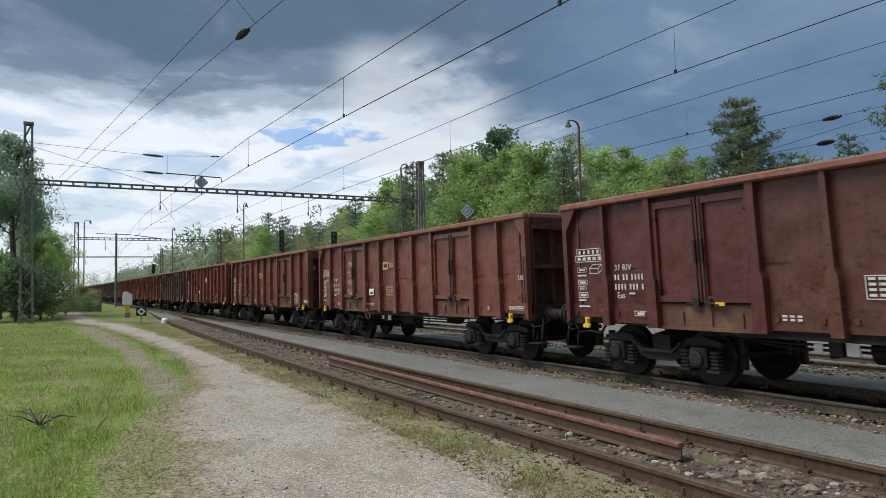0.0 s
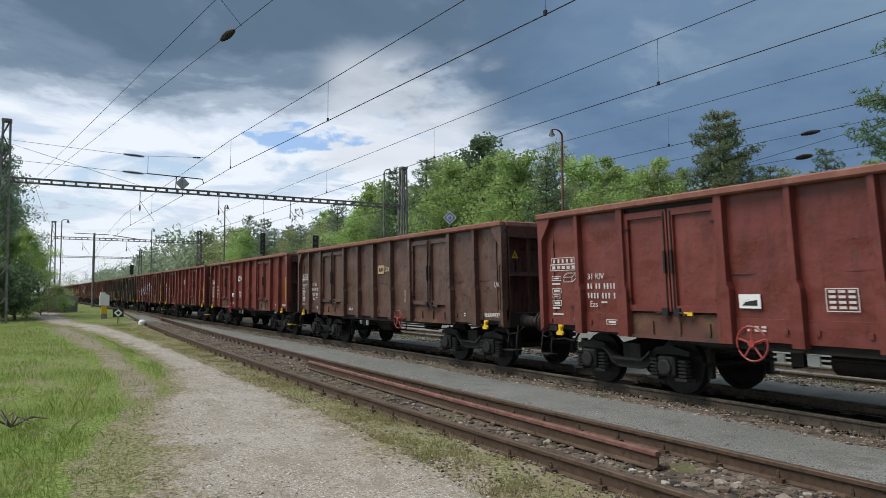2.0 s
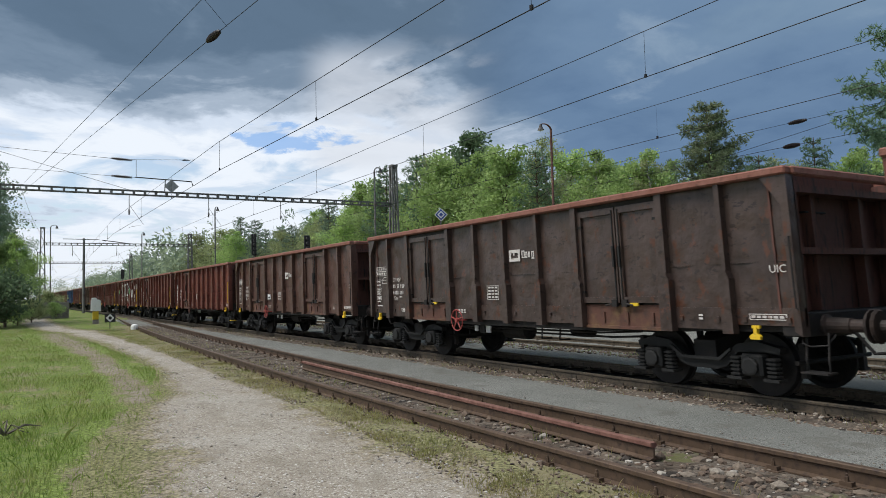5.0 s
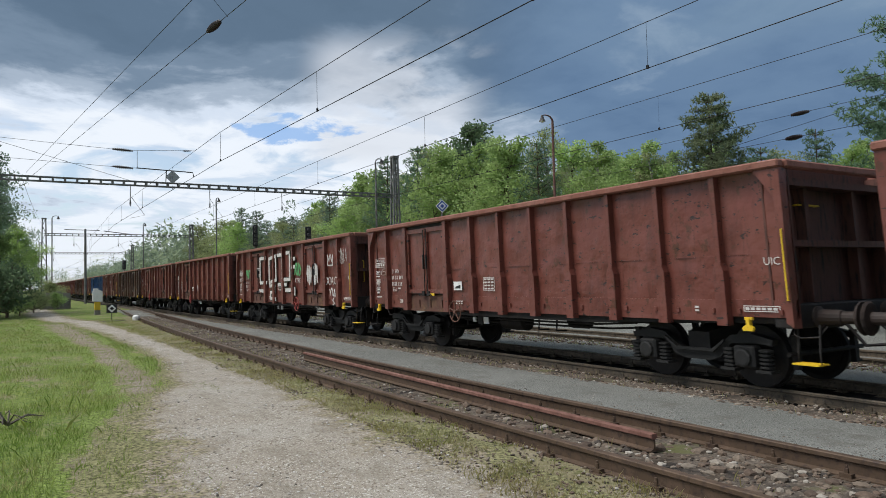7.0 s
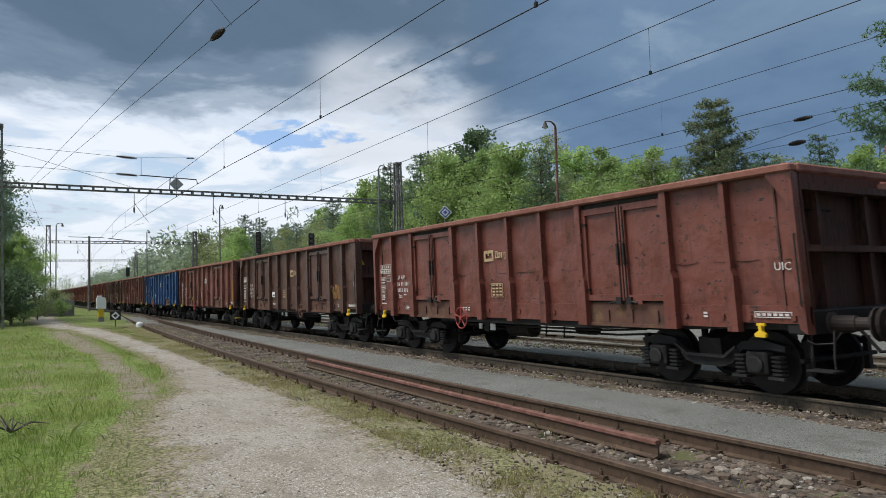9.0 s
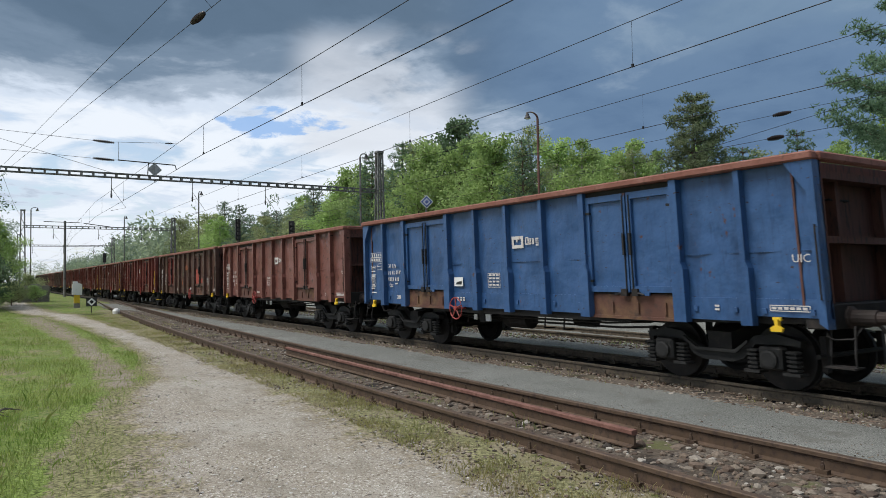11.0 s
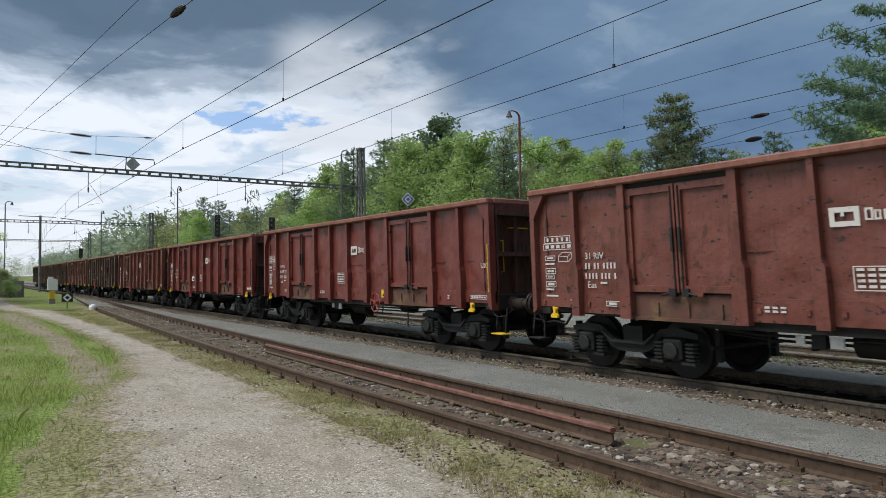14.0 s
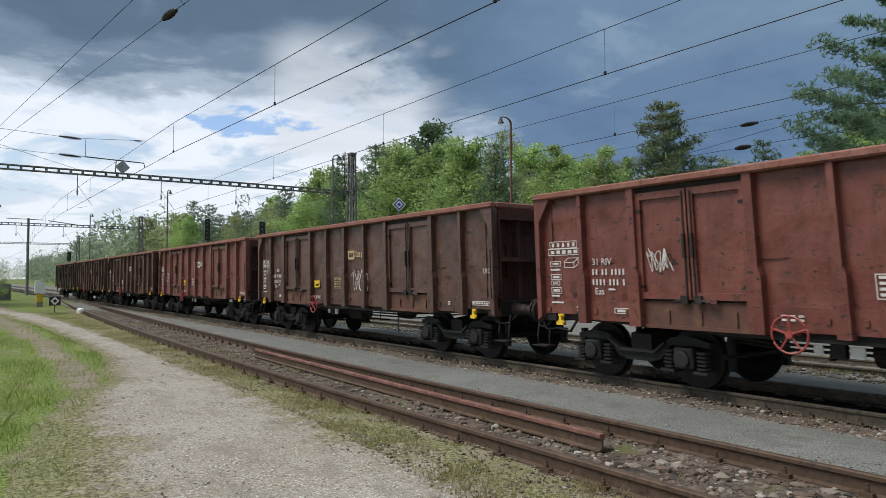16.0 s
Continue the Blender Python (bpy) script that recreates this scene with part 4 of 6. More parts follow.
    stroke(bm, [(xo, 1.96), (xo - 0.10, 2.03), (xo - 0.34, 2.03), (xo - 0.24, 1.955)], 0.011, y)
    stroke(bm, [(xo - 0.34, 2.03), (xo - 0.34, 1.93), (xo - 0.24, 1.86)], 0.011, y)
    part("data_marking", bm, M_WHITE, w, "small white data marks")
    bm = bmesh.new()
    box(bm, xa - 0.76, xa - 0.48, y, y + 0.03, 1.42, 1.64)
    part("card_holder", bm, pm, w)
    bm = bmesh.new()
    xb = bays[1][2] - 0.17
    text_mesh(bm, "31 RIV", xb, y, 1.90, 0.155)
    for groups, z0 in (((2, 2, 4), 1.83), ((4, 3, 1), 1.66)):
        xx = xb
        for q in groups:
            for k in range(q):
                bar(bm, xx, z0, 0.034, 0.098, y)
                xx -= 0.078
            xx -= 0.05
    text_mesh(bm, "Eas", xb - 0.04, y, 1.41, 0.155)
    bar(bm, xb - 0.34, 1.51, 0.14, 0.03, y)
    part("number_marking", bm, M_WHITE, w, "white wagon class lettering")
    bm = bmesh.new()
    xu = bays[-1][2] - 0.66
    text_mesh(bm, "UIC", xu, y, 1.78, 0.155)
    yk = SIDE + 0.037
    frame_bars(bm, bays[-1][2] - 0.30, 1.22, 0.56, 0.085, 0.012, yk)
    for k in range(6):
        bar(bm, bays[-1][2] - 0.33 - 0.085 * k, 1.195, 0.06, 0.035, yk)
    for xx, q in ((bays[3][2] - 0.3, 3), (bays[-2][2] - 0.55, 1), (bays[0][2] - 0.9, 2)):
        for k in range(q):
            bar(bm, xx - 0.11 * k, 1.20, 0.07, 0.03, yk)
            bar(bm, xx - 0.11 * k, 1.15, 0.07, 0.03, yk)
    frame_bars(bm, bays[1][2] - 0.62, 1.20, 0.30, 0.09, 0.012, yk)
    bar(bm, bays[1][2] - 0.68, 1.175, 0.18, 0.04, yk)
    part("class_marking", bm, M_WHITE, w, "white lettering")
    return w, bays


def add_extras(w, bays, logo=M_WHITE, rails=False, wheel=(1.55, M_HANDWHEEL), plate=None, grid=True, signs=0, mark_x=None, grid_x=None):
    """What differs from wagon to wagon: the operator's mark, handrails, brake wheel, plates."""
    y = SIDE + 0.026
    if logo is not None:
        b = bays[5]
        x0 = b[2] - 0.12 if mark_x is None else mark_x
        bm = bmesh.new()
        frame_bars(bm, x0, 2.44, 0.36, 0.24, 0.065, y)
        bar(bm, x0 - 0.14, 2.375, 0.04, 0.05, y)
        for k, (wd, h) in enumerate(((0.11, 0.15), (0.09, 0.12), (0.06, 0.12), (0.09, 0.15), (0.09, 0.12))):
            z0 = 2.41 - (0.15 - h if k != 3 else 0.03)
            xx = x0 - 0.42 - 0.105 * k
            frame_bars(bm, xx, z0, wd * 0.86, h, 0.024, y)
        part("operator_mark", bm, logo, w, "blocky operator's mark")
    if grid:
        x0 = bays[4][2] - 0.36 if grid_x is None else grid_x
        bm = bmesh.new()
        frame_bars(bm, x0, 1.72, 0.42, 0.30, 0.012, y)
        for r in range(4):
            for c in range(3):
                bar(bm, x0 - 0.04 - 0.125 * c, 1.695 - 0.068 * r, 0.09, 0.035, y)
        part("load_limit_table", bm, logo or M_WHITE, w, "small framed table of load limits")
    xw, wm = wheel
    bm = bmesh.new()
    c = Vector((xw, FACE + 0.10, 0.96))
    ring = [c + Vector((0.235 * math.cos(t), 0, 0.235 * math.sin(t))) for t in [2 * math.pi * k / 24 for k in range(25)]]
    tube(bm, ring, 0.014, 6)
    for k in range(5):
        t = 2 * math.pi * k / 5 + 0.3
        tube(bm, [c, c + Vector((0.23 * math.cos(t), 0, 0.23 * math.sin(t)))], 0.015, 5)
    lathe(bm, [(-0.30, 0.02), (-0.04, 0.02), (-0.03, 0.05), (0.03, 0.05)], "y", c, 8)
    part("brake_wheel", bm, wm, w, "spoked brake handwheel")
    if plate is not None:
        xp, pmat = plate
        zp = 1.08 if xp < 1.9 else 1.44
        bm = bmesh.new()
        box(bm, xp - 0.34, xp, SIDE + 0.03, SIDE + 0.04, zp, zp + 0.2)
        pl = part("label_plate", bm, pmat, w, "label plate")
        bm = bmesh.new()
        prism(bm, [(xp - 0.29, zp + 0.04), (xp - 0.05, zp + 0.04), (xp - 0.10, zp + 0.09), (xp - 0.29, zp + 0.12)], "y", SIDE + 0.04, SIDE + 0.044)
        part("black_mark", bm, M_BLACK, pl)
    for xe in (-1, 1):
        bm = bmesh.new()
        xx = xe * (HB - 0.04)
        tube(bm, [(xx, FACE - 0.01, 2.25), (xx + xe * 0.02, FACE + 0.05, 2.25), (xx + xe * 0.02, FACE + 0.05, 1.30), (xx, FACE - 0.01, 1.30)], 0.012, 6)
        if xe < 0:
            part("handrail", bm, M_YELLOW if rails else w.children[0].data.materials[0], w, "yellow handrail" if rails else "")
        else:
            bm.free()
        bm = bmesh.new()
        xx = xe * (HB - 0.29)
        tube(bm, [(xx, 0.95, 2.35), (xx + xe * 0.08, 0.95, 2.35), (xx + xe * 0.08, 0.95, 1.70), (xx, 0.95, 1.70)], 0.014, 5)
        tube(bm, [(xx, 0.75, 2.62), (xx + xe * 0.07, 0.75, 2.62), (xx + xe * 0.07, 0.25, 2.62), (xx, 0.25, 2.62)], 0.014, 5)
        part("grab_bar", bm, M_YELLOW if rails else M_UNDER, w)
    for xe in (-1, 1):
        xx = xe * (HB + 0.06)
        bm = bmesh.new()
        tube(bm, [(xx - 0.15, 1.24, 0.98), (xx - 0.15, 1.30, 0.62), (xx - 0.15, 1.30, 0.45), (xx + 0.15, 1.30, 0.45), (xx + 0.15, 1.30, 0.62), (xx + 0.15, 1.24, 0.98)], 0.016, 5)
        st = part("corner_step", bm, M_UNDER, w)
        bm = bmesh.new()
        box(bm, xx - 0.18, xx + 0.18, 1.17, 1.42, 0.455, 0.475)
        part("step_tread", bm, M_YELLOW if rails and xe < 0 else M_UNDER, st, "yellow-edged step" if rails and xe < 0 else "")
    for k in range(signs):
        bm = bmesh.new()
        yy = 1.12 - 0.24 * k
        xx = -(HB - 0.33)
        prism(bm, [(yy - 0.09, 2.42), (yy + 0.09, 2.42), (yy, 2.60)], "x", xx - 0.012, xx - 0.004)
        sg = part("warning_sign", bm, M_YELLOW, w, "yellow warning triangle")
        bm = bmesh.new()
        prism(bm, [(yy - 0.012, 2.46), (yy + 0.025, 2.46), (yy + 0.005, 2.55)], "x", xx - 0.016, xx - 0.012)
        part("bolt_symbol", bm, M_BLACK, sg)


def scribble(bm, x, z, w, h, y, seed, width=0.025, loops=9):
    rnd = random.Random(seed)
    pts = []
    for k in range(loops * 4):
        u = k / (loops * 4 - 1)
        a = rnd.random() * 6.3
        pts.append((x - w * (0.06 + 0.88 * u) + 0.10 * w * math.cos(a), z + h * (0.5 + 0.46 * math.sin(k * 1.9 + rnd.random()))))
    fine_pts = []
    for i in range(len(pts) - 1):
        p0, p1, p2, p3 = pts[max(i - 1, 0)], pts[i], pts[i + 1], pts[min(i + 2, len(pts) - 1)]
        for s in (0, 0.34, 0.67):
            fine_pts.append(tuple(0.5 * (2 * p1[j] + (p2[j] - p0[j]) * s + (2 * p0[j] - 5 * p1[j] + 4 * p2[j] - p3[j]) * s * s + (3 * p1[j] - p0[j] - 3 * p2[j] + p3[j]) * s ** 3) for j in (0, 1)))
    stroke(bm, fine_pts, width, y)


def letter_shapes(bm_fill, bm_line, shapes, x, z, sx, sz, y, width):
    for k, pts in enumerate(shapes):
        q = [(x - (k * 1.08 + u) * sx, z + v * sz) for u, v in pts]
        prism(bm_fill, q, "y", y, y + 0.003)
        stroke(bm_line, q + [q[0]], width, y + 0.004)


def graffiti(w, kind, x=0.0):
    y = SIDE + 0.040
    if kind == "blue_letters":
        bf, bl = bmesh.new(), bmesh.new()
        shapes = [[(0, 0.1), (0.15, 0.75), (0.35, 0.9), (0.45, 0.55), (0.65, 0.95), (0.95, 0.6), (0.8, 0.2), (0.55, 0.35), (0.3, 0.15)],
                  [(0.05, 0.5), (0.3, 1.0), (0.9, 0.8), (0.75, 0.45), (0.95, 0.15), (0.3, 0.0)],
                  [(0.1, 0.1), (0.1, 0.6), (0.4, 0.95), (0.75, 0.8), (0.6, 0.45), (0.95, 0.2), (0.6, 0.0)],
                  [(0.0, 0.95), (0.35, 0.9), (0.5, 0.45), (0.6, 1.05), (0.95, 1.0), (0.7, 0.15), (0.45, -0.1)],
                  [(0.05, 0.15), (0.1, 0.8), (0.4, 1.02), (0.8, 0.95), (0.98, 0.35), (0.85, 0.02), (0.4, 0.0)]]
        letter_shapes(bf, bl, shapes, 3.9, 1.42, 0.95, 0.92, y, 0.055)
        part("graffiti", bf, M_GRAF_BLUE, w, "blue graffiti letters")
        part("graffiti_outline", bl, M_GRAF_WHITE, w, "white graffiti outline")
        bm = bmesh.new()
        scribble(bm, -1.35, 1.95, 0.7, 0.26, y, 4, 0.03, 4)
        part("graffiti", bm, M_GRAF_WHITE, w, "white graffiti scrawl")
    elif kind == "white_blocks":
        bm, edge = bmesh.new(), bmesh.new()
        W = 0.13
        y = SIDE + 0.075
        for pts in ([(3.0, 2.75), (3.75, 2.75), (3.75, 1.75), (2.9, 1.75)], [(2.55, 2.7), (1.75, 2.78), (1.7, 1.85), (2.55, 1.75), (2.55, 2.7)], [(1.5, 2.8), (1.05, 2.8)],
                    [(0.95, 2.85), (0.95, 1.85), (0.1, 1.85), (0.1, 2.85), (0.45, 2.85)], [(3.9, 2.3), (4.15, 2.3)], [(3.9, 2.05), (4.15, 2.05)],
                    [(2.5, 1.62), (1.9, 1.62), (1.9, 1.4), (2.4, 1.35), (2.4, 1.12), (1.8, 1.1)], [(3.9, 1.42), (3.2, 1.42)], [(1.45, 1.66), (0.5, 1.66)], [(1.0, 1.66), (1.0, 1.25)],
                    [(0.6, 1.45), (0.0, 1.45)], [(-0.1, 2.6), (-0.45, 2.6)], [(-0.1, 2.3), (-0.45, 2.3)], [(-0.1, 1.5), (-0.4, 1.5), (-0.4, 1.3)]):
            y += 0.0001
            pts = [(a - 0.85, b) for a, b in pts]
            stroke(bm, pts, W, y)
            stroke(edge, pts, W + 0.055, y - 0.012)
        part("graffiti", bm, M_GRAF_WHITE, w, "blocky white graffiti")
        part("graffiti_outline", edge, M_GRAF_EDGE, w, "dark green graffiti outline")
        bm = bmesh.new()
        scribble(bm, 4.95, 1.95, 0.6, 0.42, y, 11, 0.05, 4)
        scribble(bm, -1.25, 1.95, 0.75, 0.5, y, 12, 0.06, 4)
        part("graffiti", bm, M_GRAF_GREEN, w, "green graffiti scrawl")
        bm = bmesh.new()
        text_mesh(bm, "XIAO", -4.3, y, 1.62, 0.38, shear=0.1)
        scribble(bm, -4.5, 1.22, 0.75, 0.30, y, 13, 0.035, 4)
        stroke(bm, [(-4.45, 2.25), (-4.45, 2.60), (-4.58, 2.38), (-4.68, 2.64), (-4.78, 2.38), (-4.9, 2.58), (-4.88, 2.25), (-4.45, 2.25)], 0.04, y)
        stroke(bm, [(-4.75, 1.15), (-4.95, 1.02), (-4.80, 0.98)], 0.035, y)
        text_mesh(bm, "XTRE", -1.3, y, 1.72, 0.24)
        scribble(bm, -5.4, 2.25, 0.6, 0.55, y, 14, 0.012, 5)
        for q in (0, 0.62):
            scribble(bm, -2.55 - q, 1.62, 0.42, 0.75, y, 15 + int(q * 10), 0.07, 4)
        part("graffiti", bm, M_GRAF_WHITE, w, "white graffiti tags")
    elif kind == "tsu":
        bm = bmesh.new()
        text_mesh(bm, "TSU", -4.36, y, 1.20, 0.42, shear=0.15)
        stroke(bm, [(-4.4, 1.14), (-5.1, 1.10)], 0.025, y)
        part("graffiti", bm, M_GRAF_WHITE, w, "white graffiti tag")
    elif kind == "door_column":
        bm = bmesh.new()
        for k in range(4):
            scribble(bm, 3.7, 1.45 + 0.3 * k, 0.36, 0.22, y + 0.02, 30 + k, 0.02, 2)
        part("graffiti", bm, M_GRAF_WHITE, w, "column of white graffiti signs")
    elif kind == "scrawls":
        bm = bmesh.new()
        for k, xx in enumerate((1.75, 0.64, -4.7, -5.6)):
            scribble(bm, xx, 1.40 + 0.05 * (k % 2), 0.62, 0.50, y, 40 + k, 0.010, 7)
        part("graffiti", bm, M_GRAF_WHITE, w, "thin white graffiti scrawls")
    else:
        mat, seed, z, ww, hh, th = kind
        bm = bmesh.new()
        scribble(bm, x, z, ww, hh, y, seed, th, 6)
        part("graffiti", bm, mat, w, "sprayed graffiti scrawl")


def repaint(w, pm, base):
    for o in w.children_recursive:
        if o.type == "MESH":
            for s in o.material_slots:
                if s.material == base:
                    s.link = "OBJECT"
                    s.material = pm


LOOK = "rust brown brown maroon dull maroon red brown dark dull brown brown brown brown brown dull pink blue pink dull maroon brown maroon maroon brown dull pink dull dull dark".split()
WORDS = {"maroon": "maroon-painted steel open goods wagon, fairly clean", "red": "dark red steel open goods wagon, newly painted", "brown": "rusty red-brown steel open goods wagon, dented",
         "dull": "dull brown weathered steel open goods wagon", "dark": "dark grey-brown grimy steel open goods wagon", "pink": "faded pinkish-red steel open goods wagon", "rust": "dark rust-brown steel open goods wagon, with wine-red patched end", "blue": "blue-painted steel open goods wagon"}
ONE_DOOR = (10, 11, 13)
TRAIN = []


def build_train():
    base = M_PAINT["brown"]
    two, bays2 = wagon((1, 2), base)
    one, bays1 = wagon((1,), base)
    for n, look_name in enumerate(LOOK):
        proto, bays = (one, bays1) if n in ONE_DOOR else (two, bays2)
        first = n in (0, 10)
        w = proto if first else copy_thing(proto, pose(0, 0, 0))
        w.name = "open_wagon"
        TRAIN.append((n, w, bays, look_name))
    for n, w, bays, look_name in TRAIN:
        logo = {4: M_CREAM, 19: M_ORANGE, 25: M_CREAM, 15: M_CREAM, 1: M_CREAM, 2: M_CREAM, 14: M_CREAM, 10: None, 11: None, 13: None, 12: None, 0: None}.get(n, M_WHITE)
        xw = -1.78 if n in (0, 2, 4, 7, 12, 15, 19, 20, 21, 22) else 1.72
        wm = M_RUSTWHEEL if n in (1, 2, 10, 15, 11) else M_HANDWHEEL
        plate = {21: None, 22: (-1.8, M_YELLOW), 19: (-1.0, M_SIGNWHITE), 6: (1.55, M_YELLOW), 25: (2.0, M_YELLOW), 26: (2.0, M_YELLOW)}.get(n, (2.0, M_SIGNWHITE) if n % 2 else None)
        add_extras(w, bays, logo, rails=n in (5, 6, 7, 10, 11, 12, 13, 16, 20, 21, 22), wheel=(xw, wm), plate=plate, mark_x=-0.2 if n in (4, 15, 20) else 0.96 if n in (1, 2, 5, 14, 21) else None, grid_x=-1.78 if n in (4, 20) else None, signs=(2 if n in (3, 4, 6, 14, 21, 24) else 1 if n in (1, 2, 25, 15, 20) else 0))
        tag = {2: ["tsu"], 1: ["door_column"], 7: ["blue_letters"], 12: ["white_blocks"], 6: ["scrawls"], 13: [((M_GRAF_PINK, 61, 1.30, 0.8, 0.50, 0.014), -2.65)],
               15: [((M_GRAF_GOLD, 62, 1.35, 0.75, 0.5, 0.016), -4.3)], 19: [((M_GRAF_WHITE, 63, 1.35, 0.9, 0.45, 0.02), -4.55)], 20: [((M_CREAM, 64, 1.38, 0.8, 0.42, 0.011), -4.85)],
               24: [((M_GRAF_WHITE, 65, 1.75, 0.5, 0.4, 0.012), 4.0)], 25: [((M_GRAF_WHITE, 66, 1.35, 0.9, 0.6, 0.014), -0.35)]}.get(n, [])
        for k in tag:
            graffiti(w, k) if isinstance(k, str) else graffiti(w, k[0], k[1])
        if n == 19:
            bm = bmesh.new()
            y = SIDE + 0.028
            box(bm, -4.10, -3.37, y, y + 0.004, 1.50, 1.72)
            box(bm, -3.09, -2.39, y, y + 0.004, 1.48, 2.20)
            part("primer_patch", bm, M_PRIMER, w, "orange-red primer patch")
        pm = M_PAINT[look_name]
        if n not in (0, 3, 8, 11, 16):
            for o in w.children_recursive:
                if o.name.startswith("latch_lever"):
                    o.material_slots[0].link = "OBJECT"
                    o.material_slots[0].material = pm
                    o["label"] = "painted latch lever"
        if n == 19:
            for o in w.children:
                if o.name.startswith("door_leaf") and o.data.vertices[0].co.y > 0 and o.data.vertices[0].co.x > 1.5:
                    o.material_slots[0].link = "OBJECT"
                    o.material_slots[0].material = M_PAINT["maroon"]
        if n == 0:
            for o in w.children_recursive:
                if o.type == "MESH" and sum(c[0] for c in o.bound_box) / 8 > 1.9:
                    for sl in o.material_slots:
                        if sl.material == base:
                            sl.link = "OBJECT"
                            sl.material = M_PAINT["wine"]
        if look_name != "brown":
            repaint(w, pm, base)
        tagged(w, WORDS[look_name] + (", marked with graffiti" if tag else ""), "goods wagon", "wagons of the train")


build_train()

# ---- overhead line ----


def lattice_mast(name, parent, x, y, height, base=0.62, top=0.34, z0=-0.35, mat=M_STEEL):
    bm = bmesh.new()
    legs = []
    for sx in (-1, 1):
        for sy in (-1, 1):
            a, b = Vector((x + sx * base / 2, y + sy * base / 2, z0)), Vector((x + sx * top / 2, y + sy * top / 2, height))
            legs.append((a, b))
            d = 0.055
            v = []
            for p in (a, b):
                v.append([bm.verts.new(p + Vector((u * d, w * d, 0))) for u, w in ((-1, -1), (1, -1), (1, 1), (-1, 1))])
            for j in range(4):
                bm.faces.new((v[0][j], v[0][(j + 1) % 4], v[1][(j + 1) % 4], v[1][j]))
            bm.faces.new(v[0])
            bm.faces.new(v[1])
    n = int(height / 0.75)
    for a, b in ((0, 1), (2, 3), (0, 2), (1, 3)):
        for k in range(n):
            u, w = (a, b) if k % 2 else (b, a)
            tube(bm, [legs[u][0].lerp(legs[u][1], k / n), legs[w][0].lerp(legs[w][1], (k + 1) / n)], 0.026, 4)
    box(bm, x - top / 2 - 0.08, x + top / 2 + 0.08, y - top / 2 - 0.08, y + top / 2 + 0.08, height - 0.10, height + 0.05)
    return part(name, bm, mat, parent)


def insulator_at(bm, c, d, length, r0=0.075, sheds=9):
    c, d = Vector(c), Vector(d).normalized()
    q = Vector((0, 0, 1)).rotation_difference(d).to_matrix().to_4x4()
    tmp = bmesh.new()
    prof = []
    for k in range(sheds):
        z = length * ((k + 0.5) / sheds - 0.5)
        r = r0 * (0.55 + 0.45 * math.sin(math.pi * (k + 0.5) / sheds))
        prof += [(z - length / sheds * 0.4, r * 0.45), (z, r), (z + length / sheds * 0.25, r * 0.9), (z + length / sheds * 0.3, r * 0.45)]
    lathe(tmp, prof, "z", (0, 0, 0), 10)
    me = bpy.data.meshes.new("tmp")
    tmp.to_mesh(me)
    tmp.free()
    me.transform(Matrix.Translation(c) @ q)
    bm.from_mesh(me)
    bpy.data.meshes.remove(me)


def portal(y, x0, x1, beam_z, mast_h):
    p = tagged(new("catenary_portal"), "grey lattice steel portal carrying the overhead line", "catenary portal", "catenary portals")
    lattice_mast("mast", p, x0, y, mast_h)
    lattice_mast("mast", p, x1, y, mast_h - 0.4)
    bm = bmesh.new()
    for yy in (y - 0.16, y + 0.16):
        for z in (beam_z + 0.06, beam_z + 0.30):
            box(bm, x0, x1, yy - 0.03, yy + 0.03, z - 0.03, z + 0.03)
        k = x0 + 0.4
        while k < x1:
            box(bm, k - 0.05, k + 0.05, yy - 0.02, yy + 0.02, beam_z + 0.09, beam_z + 0.27)
            k += 0.62
    for k in range(int((x1 - x0) / 1.3)):
        xx = x0 + 0.6 + 1.3 * k
        tube(bm, [(xx, y - 0.16, beam_z + 0.32), (xx + 0.65, y + 0.16, beam_z + 0.32)], 0.02, 4)
    part("beam", bm, M_STEEL, p)
    for xt in (6.0, X_MAIN + 0.45, X_THIRD + 0.15):
        if x0 < xt < x1:
            bm = bmesh.new()
            tube(bm, [(xt, y, beam_z), (xt, y, 6.75)], 0.022, 6)
            tube(bm, [(xt, y, 7.05), (xt + 0.8, y, 5.9), (xt, y, 5.7)], 0.013, 5)
            part("dropper_arm", bm, M_DARKSTEEL, p)
            bm = bmesh.new()
            insulator_at(bm, (xt, y, 6.62), (0, 0, 1), 0.36, 0.07, 6)
            part("insulator", bm, M_INSUL, p)
    return p


portal_near = portal(45.5, -0.95, 23.9, 7.62, 11.1)
portal(91.0, 3.0, 19.0, 7.6, 9.6)
portal(138.0, 4.0, 18.5, 7.6, 9.6)

# cross-span, tube and diamond plate of the near portal
bm = bmesh.new()
box(bm, 8.05, 8.65, 45.14, 45.16, 7.96, 8.56, Matrix.Translation((8.35, 45.15, 8.26)) @ pose(0, 0, 0, 0, 45, 0) @ Matrix.Translation((-8.35, -45.15, -8.26)))
tagged(part("diamond_board", bm, M_GREYSIGN, portal_near), "grey diamond board")
bm = bmesh.new()
tube(bm, [(6.3, 45.2, 8.70), (9.55, 45.2, 8.62), (9.62, 45.2, 8.35)], 0.035, 6)
tube(bm, [(8.0, 45.2, 8.66), (8.0, 45.4, 7.95)], 0.03, 5)
tube(bm, [(6.35, 45.2, 9.75), (6.35, 45.2, 8.70)], 0.014, 5)
part("bracket_tube", bm, M_DARKSTEEL, portal_near)


